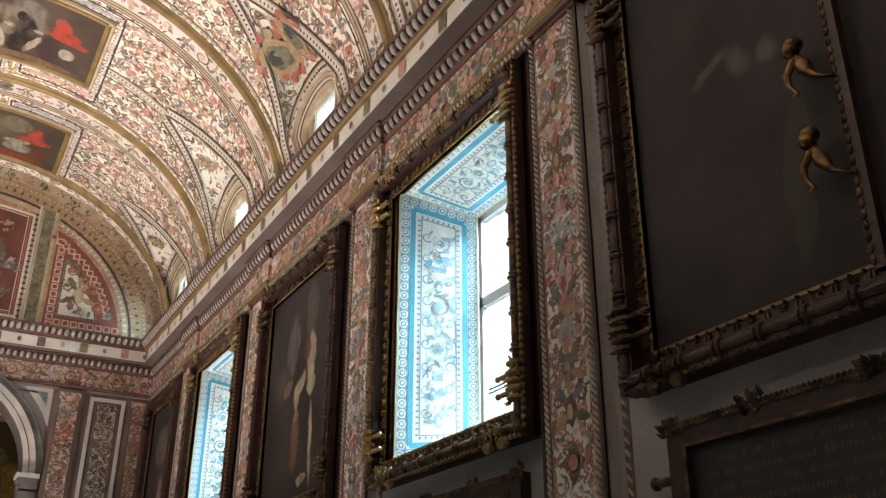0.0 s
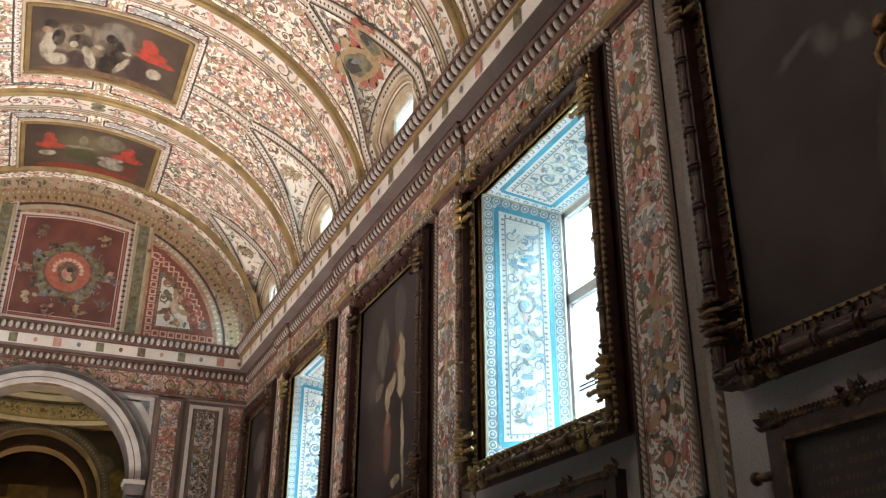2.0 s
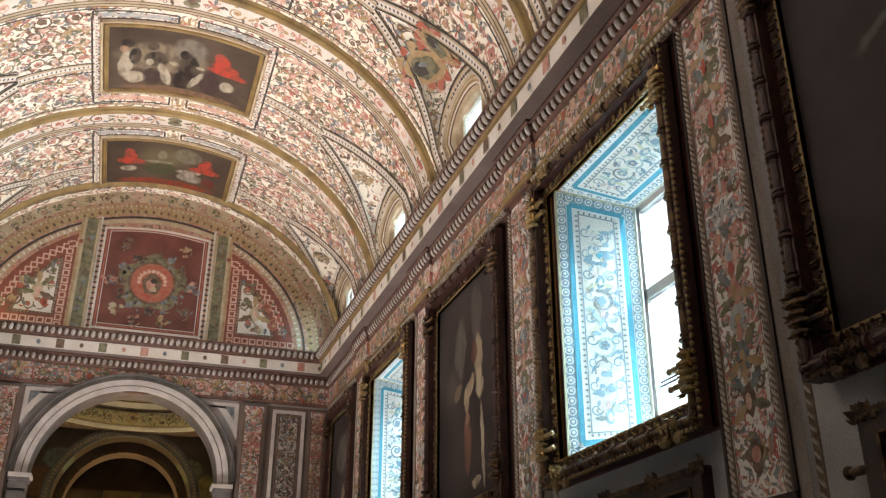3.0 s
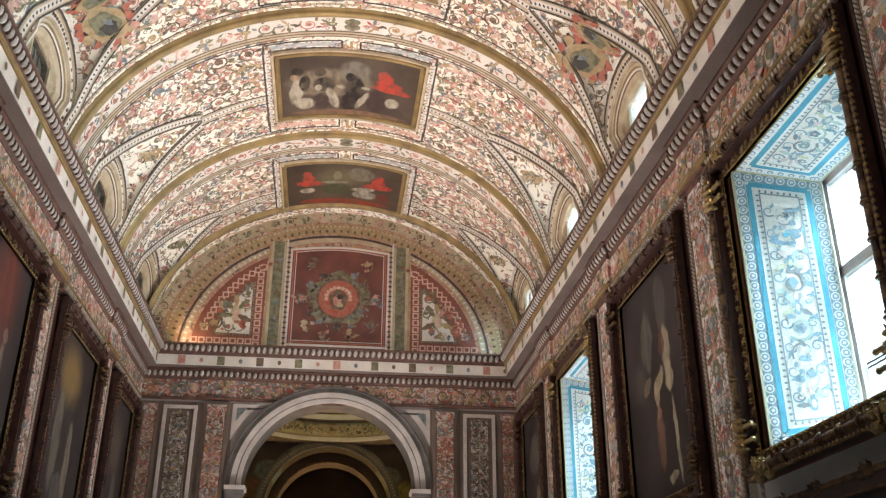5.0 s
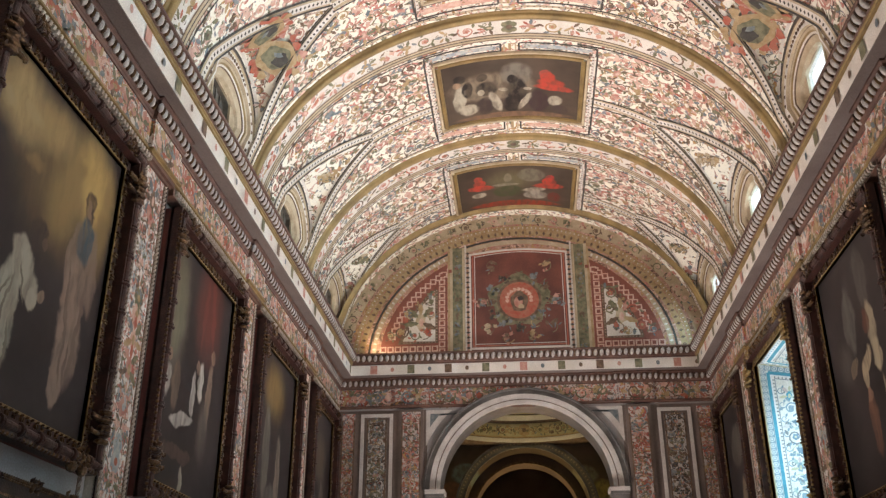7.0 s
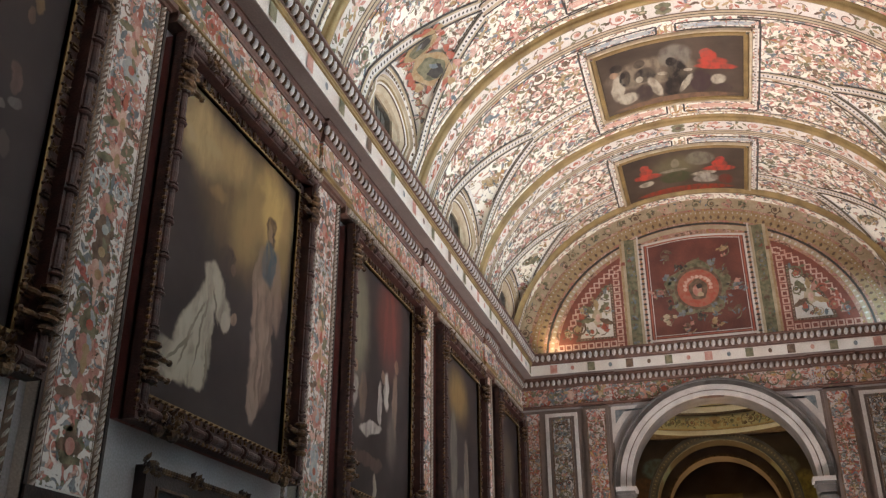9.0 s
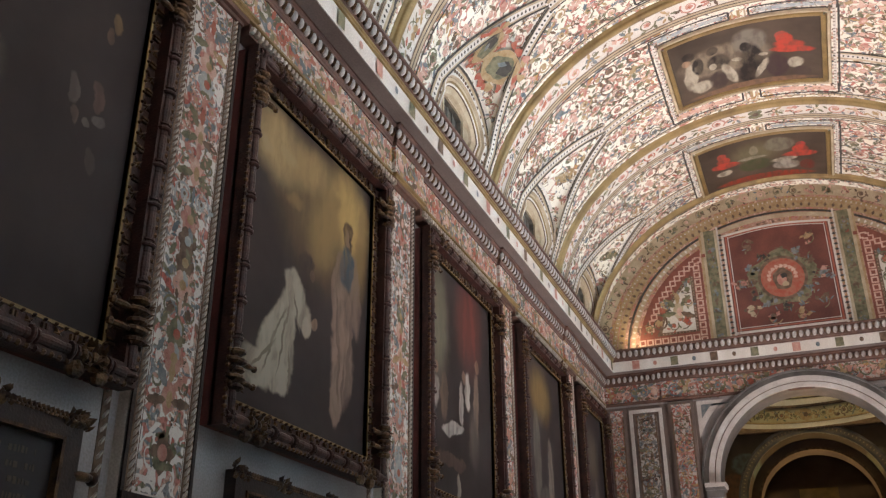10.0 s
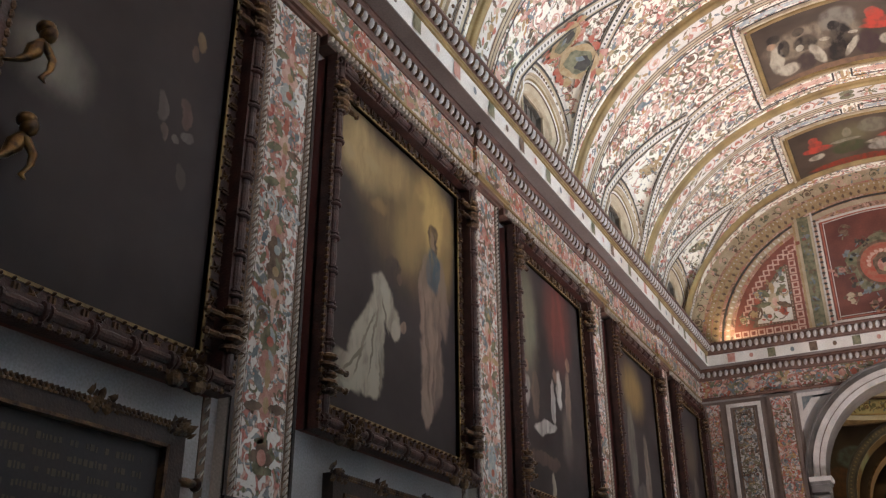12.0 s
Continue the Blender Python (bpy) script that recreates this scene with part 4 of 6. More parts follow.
BONE, SCARLET, BLACK = (0.37, 0.33, 0.25), (0.38, 0.05, 0.03), (0.02, 0.016, 0.014)
ROBED = [(-0.35, -0.1, 0.8, 0.45, (0.20, 0.16, 0.11)), (0.1, -0.45, 0.3, 0.35, (0.17, 0.15, 0.12)),
         (-0.95, 0.15, 0.16, 0.50, BONE, 6), (-0.80, 0.55, 0.24, 0.22, BONE), (-0.92, -0.46, 0.11, 0.13, BLACK), (-0.80, -0.10, 0.10, 0.26, BLACK), (-0.98, -0.30, 0.08, 0.10, (0.34, 0.22, 0.14)),
         (-0.52, -0.42, 0.10, 0.12, BLACK), (-0.45, -0.05, 0.20, 0.24, BLACK), (-0.55, 0.05, 0.09, 0.12, BONE), (-0.30, 0.40, 0.13, 0.42, BONE, -14), (-0.15, 0.02, 0.13, 0.07, BONE, 20), (-0.5, 0.5, 0.16, 0.3, (0.05, 0.035, 0.03)),
         (0.02, -0.30, 0.10, 0.13, BLACK), (0.10, 0.05, 0.20, 0.40, BLACK), (0.02, 0.5, 0.18, 0.3, BLACK), (0.24, 0.42, 0.09, 0.36, BONE, 22), (0.30, 0.02, 0.10, 0.06, BONE),
         (0.62, -0.46, 0.11, 0.12, (0.30, 0.07, 0.05)), (0.66, -0.36, 0.13, 0.16, SCARLET), (0.72, -0.18, 0.25, 0.14, SCARLET, 8), (0.76, -0.04, 0.36, 0.10, SCARLET, 6), (0.50, 0.42, 0.20, 0.36, (0.05, 0.03, 0.03)), (0.80, 0.38, 0.18, 0.20, BONE, 15), (0.88, 0.66, 0.16, 0.16, (0.06, 0.04, 0.035)), (0.0, 0.86, 1.1, 0.10, (0.17, 0.10, 0.06))]
PICS = {
    4: ("ceiling_picture_of_robed_shapes", ROBED),
    5: ("ceiling_picture_of_robed_shapes", ROBED),
    6: ("ceiling_picture_of_red_shapes", [(-0.1, -0.3, 0.6, 0.5, (0.13, 0.11, 0.06)), (0.35, -0.5, 0.3, 0.3, (0.16, 0.14, 0.10)), (-0.78, -0.46, 0.10, 0.14, (0.30, 0.06, 0.04)), (-0.76, -0.26, 0.14, 0.16, SCARLET), (-0.74, -0.06, 0.30, 0.13, SCARLET, 10), (0.76, -0.42, 0.10, 0.12, (0.34, 0.05, 0.04)), (0.74, -0.24, 0.15, 0.16, SCARLET), (0.72, -0.05, 0.34, 0.13, SCARLET, -6),
            (0.40, 0.16, 0.34, 0.12, BONE, -10), (0.45, 0.40, 0.26, 0.2, (0.30, 0.27, 0.22)), (-0.80, 0.26, 0.20, 0.14, BONE), (-0.15, 0.22, 0.36, 0.26, (0.06, 0.065, 0.03)), (-0.2, -0.1, 0.3, 0.06, (0.22, 0.2, 0.15)), (0.0, 0.78, 1.0, 0.14, (0.25, 0.04, 0.02)), (-0.15, -0.40, 0.09, 0.2, (0.2, 0.17, 0.12)), (0.85, 0.45, 0.16, 0.22, (0.13, 0.03, 0.02))]),
}
for idx, (nm, shapes) in PICS.items():
    yp = CENTRES[idx] - 0.27
    pic = thing("ceiling_painting", "dark oil painting with red and white shapes in a gilt frame", "painting", group="pictures in the vault")
    pm = picture_material(nm, (0.075, 0.055, 0.04), [(a, yp + c, *((ra * 0.8, rc * 0.84) if tone is BONE else (ra, rc)), tone, *rest) for a, c, ra, rc, tone, *rest in shapes], (0, 1))
    v, f = [], []
    for i in range(13):
        for j in range(2):
            v.append(on_vault(PIC_PHI + 0.2 + (179.6 - 2 * PIC_PHI) * i / 12, yp - 0.96 + 1.92 * j, 0.02))
    piece("canvas", v, [(2 * i, 2 * i + 1, 2 * i + 3, 2 * i + 2) for i in range(12)], pm, pic)
    for ring, (off, wd, m_) in (("frame", (0.0, 0.055, GILT)), ("border", (0.09, 0.03, TAN))):
        for j in (-1, 1):
            prof = [(-wd, 0.0), (-wd * 0.6, 0.045), (wd * 0.6, 0.045), (wd, 0.0)]
            fr = [(on_vault(PIC_PHI - off * 12 + (180 - 2 * PIC_PHI + off * 24) * k / 12, yp + j * (0.98 + off)), (0, 1, 0), on_vault(PIC_PHI + (180 - 2 * PIC_PHI) * k / 12, yp, 1) - on_vault(PIC_PHI + (180 - 2 * PIC_PHI) * k / 12, yp)) for k in range(13)]
            v, f = sweep(prof, fr)
            piece(ring, v, f, m_, pic)
            q = PIC_PHI - off * 12 if j < 0 else 180 - PIC_PHI + off * 12
            n_ = on_vault(q, yp, 1) - on_vault(q, yp)
            t_ = n_.cross(Vector((0, 1, 0)))
            v, f = sweep(prof, [(on_vault(q, yp - 0.98 - off), t_, n_), (on_vault(q, yp + 0.98 + off), t_, n_)])
            piece(ring, v, f, m_, pic)


# ---- lunettes ----
def lunette_fill(yc, side):
    def ring(d, x):
        """The surround's outline: two legs and an arch, d inside the outermost, x deeper."""
        out = []
        arc = [lunette(j / 32, side, d) for j in range(33)]
        legs = [7.84 + (LUN_Z - 7.84) * j / 8 for j in range(8)]
        lean = lambda z: max(0.0, HALF * math.sqrt(1 - max(0.0, (z - ZS) / RISE) ** 2) - LUN_X)
        pts = [(arc[0].y, z, lean(z)) for z in legs] + [(p.y, p.z, 0) for p in arc] + [(arc[-1].y, z, lean(z)) for z in legs[::-1]]
        return [Vector((side * (LUN_X + x + q), yc + y, z)) for y, z, q in pts]
    t = thing("lunette_window", ("bright small arched window in a moulded stucco surround" if side > 0 else "small arched window closed by a grey wooden shutter"), "window", group="lunette windows", kind="structure")
    steps = [(-0.02, 0.02, TAN), (-0.01, -0.02, BROWN), (0.015, -0.02, TAN), (0.03, 0.01, OLDWHITE), (0.12, 0.03, TAN), (0.135, 0.0, OLDWHITE), (0.165, 0.0, TAN), (0.18, 0.04, BROWN), (0.19, 0.04, TAN), (0.235, 0.05, GILT), (0.26, 0.07, OLDWHITE), (0.29, 0.08, BROWN), (0.30, 0.10, TAN), (0.40, 0.13, TAN), (0.42, 0.17, TAN)]
    N_ = 49
    strip = [(i, i + 1, i + N_ + 1, i + N_) for i in range(N_ - 1)]
    for (k0, x0, m), (k1, x1, _) in zip(steps, steps[1:]):
        piece("moulding", ring(k0, x0) + ring(k1, x1), strip, m, t)
    s = Soup()
    pts = ring(0.075, 0.015)
    gone = 0.0
    for p, q in zip(pts, pts[1:]):
        gone += (q - p).length
        if gone > 0.085:
            s.blob(p.lerp(q, 0.5), 0.02, 0.028, 0.028, 0, 6, 4)
            gone = 0.0
    tagged(s.put("bead_row", BROWN, t), kind="stuff")
    hw, top_ = 0.37, 9.14
    a = ring(0.42, 0.17)
    c = [Vector((side * 4.12, yc + max(-hw, min(hw, p.y - yc)), min(top_, p.z))) for p in a]
    d = [p + Vector((side * (0.14 if side < 0 else 0.05), 0, 0)) for p in c]
    piece("tympanum", a + c, strip, TAN, t)
    piece("reveal", c + d, strip, SHUTTER if side < 0 else OLDWHITE, t)
    s = Soup()
    for y0, y1, z0, z1 in ((yc - hw - 0.05, yc - hw, 7.9, top_ + 0.05), (yc + hw, yc + hw + 0.05, 7.9, top_ + 0.05), (yc - hw, yc + hw, top_, top_ + 0.05)):
        s.box(side * 4.125, side * 4.09, y0, y1, z0, z1)
    s.put("window_frame", TAN, t)
    s = Soup()
    s.box(side * (4.20 if side < 0 else 4.165), side * (4.21 if side < 0 else 4.17), yc - hw, yc + hw, 7.88, top_)
    if side < 0:
        s.put("shutter", SHUTTER, t)
        s = Soup()
        for dy in (-0.18, 0.0, 0.18):
            s.box(side * 4.20, side * 4.18, yc + dy - 0.02, yc + dy + 0.02, 7.9, top_)
        s.put("batten", SHUTTER, t)
    else:
        s.put("pane", GLASS, t).visible_shadow = False


for yc in CENTRES[2:]:
    for side in (-1, 1):
        lunette_fill(yc, side)


# ---- carved frames ----
FRAMEWOOD = mat("dark_red_brown_wood", (0.070, 0.026, 0.019), 0.45, spots=(0.028, 0.011, 0.009), scale=9, bump=0.5)
def carved_frame(thing_, side, y0, y1, z0, z1, gilt=False, depth=0.19):
    """A heavy frame on the wall: box, colonnettes with collars, carved flat, inner gilt fillet."""
    X = lambda c: side * (WALL - c)
    bw, low = 0.25, depth - 0.085      # the carved flat lies deeper than the colonnettes
    s = Soup()
    for a, b_, c, d in ((y0, y0 + bw, z0, z1), (y1 - bw, y1, z0, z1), (y0 + bw, y1 - bw, z0, z0 + bw), (y0 + bw, y1 - bw, z1 - bw, z1)):
        s.box(X(0), X(low - 0.01), a + 0.012, b_ - 0.012, c + 0.012, d - 0.012)
    for a, b_, c, d in ((y0 + 0.012, y0 + 0.12, z0 + 0.012, z1 - 0.012), (y1 - 0.12, y1 - 0.012, z0 + 0.012, z1 - 0.012), (y0 + 0.12, y1 - 0.12, z0 + 0.012, z0 + 0.12), (y0 + 0.12, y1 - 0.12, z1 - 0.12, z1 - 0.012)):
        s.box(X(low - 0.01), X(depth), a, b_, c, d)
    s.put("frame_box", REDWOOD, thing_, "red-brown painted side of the frame")
    s = Soup()
    for a, b_, c, d in ((y0, y0 + bw, z0, z1), (y1 - bw, y1, z0, z1), (y0 + bw, y1 - bw, z0, z0 + bw), (y0 + bw, y1 - bw, z1 - bw, z1)):
        s.box(X(low - 0.03), X(low + 0.006), a, b_, c, d)
    for a, b_, c, d in ((y0, y0 + 0.135, z0, z1), (y1 - 0.135, y1, z0, z1), (y0 + 0.135, y1 - 0.135, z0, z0 + 0.135), (y0 + 0.135, y1 - 0.135, z1 - 0.135, z1)):
        s.box(X(low - 0.02), X(depth + 0.02), a, b_, c, d)
    s.put("frame_face", FRAMEWOOD, thing_)
    wood, trim = (DARKGOLD, GILT) if gilt else (FRAMEWOOD, DARKGOLD)
    r2 = random.Random(int(y0 * 10) + 3)
    # half-round colonnettes with turned collars along all four sides
    for (a, c), (b_, d) in (((y0 + 0.075, z0 + 0.02), (y0 + 0.075, z1 - 0.02)), ((y1 - 0.075, z0 + 0.02), (y1 - 0.075, z1 - 0.02)),
                           ((y0 + 0.02, z0 + 0.075), (y1 - 0.02, z0 + 0.075)), ((y0 + 0.02, z1 - 0.075), (y1 - 0.02, z1 - 0.075))):
        L = math.hypot(b_ - a, d - c)
        ty, tz = (b_ - a) / L, (d - c) / L
        prof = torus_profile(1.0, 6)
        v, f = [], []
        m_ = max(1, round(L / 0.31))
        turned = ((0.0, 0.036), (0.09, 0.036), (0.10, 0.056), (0.14, 0.062), (0.18, 0.056), (0.19, 0.034), (0.25, 0.034), (0.26, 0.048), (0.31, 0.048), (0.32, 0.032), (0.6, 0.040), (0.97, 0.033))
        rings = [((w_ + e) / m_ * L, r) for w_ in range(m_) for e, r in turned] + [(L, 0.036)]
        n = len(rings) - 1
        for q, r in rings:
            for u, w in prof:
                v.append((X(depth + 0.015 + r * w), a + ty * q - tz * r * u, c + tz * q + ty * r * u))
        for i in range(n):
            for j in range(6):
                k = i * 7 + j
                f.append((k, k + 1, k + 8, k + 7))
        piece("colonnette", v, f, wood, thing_, smooth=False)
        # gilt bead edge outside and carved leaves on the inner flat
        s = Soup()
        inn = 1 if (a == b_ and a < (y0 + y1) / 2) or (c == d and c < (z0 + z1) / 2) else -1
        oy, oz = (inn * 0.105, 0) if a == b_ else (0, inn * 0.105)
        m_ = max(2, round((L - 0.5) / 0.117))
        for k in range(m_ + 1):
            q = 0.25 + (L - 0.5) * k / m_
            cy, cz = a + ty * q + oy, c + tz * q + oz
            if k % 2:   # a raised diamond with four small leaves
                tips = [(X(low + 0.008), cy + 0.034 * math.cos(g_), cz + 0.034 * math.sin(g_)) for g_ in (0, 1.571, 3.142, 4.712)]
                s.add(tips + [(X(low + 0.030), cy, cz)], [(0, 1, 4), (1, 2, 4), (2, 3, 4), (3, 0, 4)], 1)
                for g_ in (0.785, 2.356, 3.927, 5.498):
                    s.leaf((X(low + 0.006), cy, cz), (-side * 0.1, math.cos(g_), math.sin(g_)), (-side, 0, 0), 0.058, 0.010, 0.016, 0)
            else:       # a pair of short bars across the flat
                for d_ in (-0.014, 0.014):
                    hy, hz = (0.030, 0.007) if a == b_ else (0.007, 0.030)
                    s.box(X(low + 0.005), X(low + 0.028), cy + ty * d_ - hy, cy + ty * d_ + hy, cz + tz * d_ - hz, cz + tz * d_ + hz, 1)
        q = 0.22
        while q < L - 0.22:
            oy, oz = (inn * 0.155, 0) if a == b_ else (0, inn * 0.155)
            s.blob((X(low + 0.012), a + ty * q + oy, c + tz * q + oz), 0.026, 0.013, 0.013, 0, 6, 4)
            q += 0.085
        q = 0.05
        while q < L - 0.05:
            oy, oz = (-inn * 0.066, 0) if a == b_ else (0, -inn * 0.066)
            s.blob((X(depth + 0.012), a + ty * q + oy, c + tz * q + oz), 0.022, 0.022, 0.022, 0, 6, 4)
            q += 0.062
        tagged(s.put("carving", [trim, GILT if gilt else DARKGOLD], thing_, "carved gilt leaves and beads"), kind="stuff")
    # inner gilt fillet
    s = Soup()
    i0, i1, j0, j1 = y0 + bw, y1 - bw, z0 + bw, z1 - bw
    for a, b_, c, d in ((i0 - 0.022, i0, j0 - .022, j1 + .022), (i1, i1 + 0.022, j0 - .022, j1 + .022), (i0, i1, j0 - 0.022, j0), (i0, i1, j1, j1 + 0.022)):
        s.box(X(low - 0.05), X(low + 0.014), a, b_, c, d)
    s.put("inner_fillet", GOLD if gilt else GILT, thing_, "narrow burnished gold fillet")
    # turned collars near the four corners and carved clusters on them
    r2 = random.Random(int(y0 * 10) + 3)
    for cy in (y0 + 0.085, y1 - 0.085):
        for cz in (z0 + 0.42, z1 - 0.42):
            s = Soup()
            for dz, r in ((-0.13, 0.085), (-0.06, 0.105), (0.0, 0.075), (0.07, 0.11), (0.14, 0.08)):
                s.blob((X(depth + 0.03), cy, cz + dz), 0.07, r, 0.032, 0, 10, 5)
            for k in range(22):
                a = r2.uniform(0, 6.28)
                s.leaf((X(depth + 0.03), cy + 0.05 * math.cos(a), cz + r2.uniform(-0.16, 0.16)), (-side * 0.35, math.cos(a), math.sin(a)), (-side, 0, 0), r2.uniform(0.05, 0.085), r2.uniform(0.014, 0.026), r2.uniform(0.015, 0.035), 1)
            sgn = 1 if cy < (y0 + y1) / 2 else -1
            for dz in (-0.07, 0.07):
                s.blob((X(depth + 0.03), cy + sgn * 0.15, cz + dz), 0.03, 0.10, 0.022, 0, 6, 4)
                s.blob((X(depth + 0.03), cy + sgn * 0.24, cz + dz), 0.028, 0.03, 0.028, 0, 6, 4)
            tagged(s.put("corner_collar", [trim, GOLD if gilt else DARKGOLD], thing_, "carved gilt collar with knobs"), kind="stuff")
    for cy in (y0 + 0.42, y1 - 0.42):
        for cz, up in ((z0 + 0.08, -1), (z1 - 0.06, 1)):
            s = Soup()
            for k in range(44):
                a = r2.uniform(0, 6.28)
                s.leaf((X(depth + 0.02), cy + r2.uniform(-0.13, 0.13), cz + r2.uniform(-0.06, 0.06)), (-side * 0.4, math.cos(a), math.sin(a)), (-side, 0, 0), r2.uniform(0.045, 0.08), r2.uniform(0.014, 0.026), r2.uniform(0.015, 0.04), k % 2)
            for dy in (-0.09, 0.0, 0.09):
                s.blob((X(depth + 0.04), cy + dy, cz), 0.035, 0.03, 0.035, k % 2, 8, 5)
            if up < 0:
                for dy in (-0.1, 0.1):
                    s.blob((X(depth), cy + dy, z0 - 0.01), 0.05, 0.07, 0.06, 0, 8, 5)
            tagged(s.put("leaf_carving", [trim, GILT if gilt else DARKGOLD], thing_, "carved gilt leaf cluster"), kind="stuff")
    return (i0, i1, j0, j1)


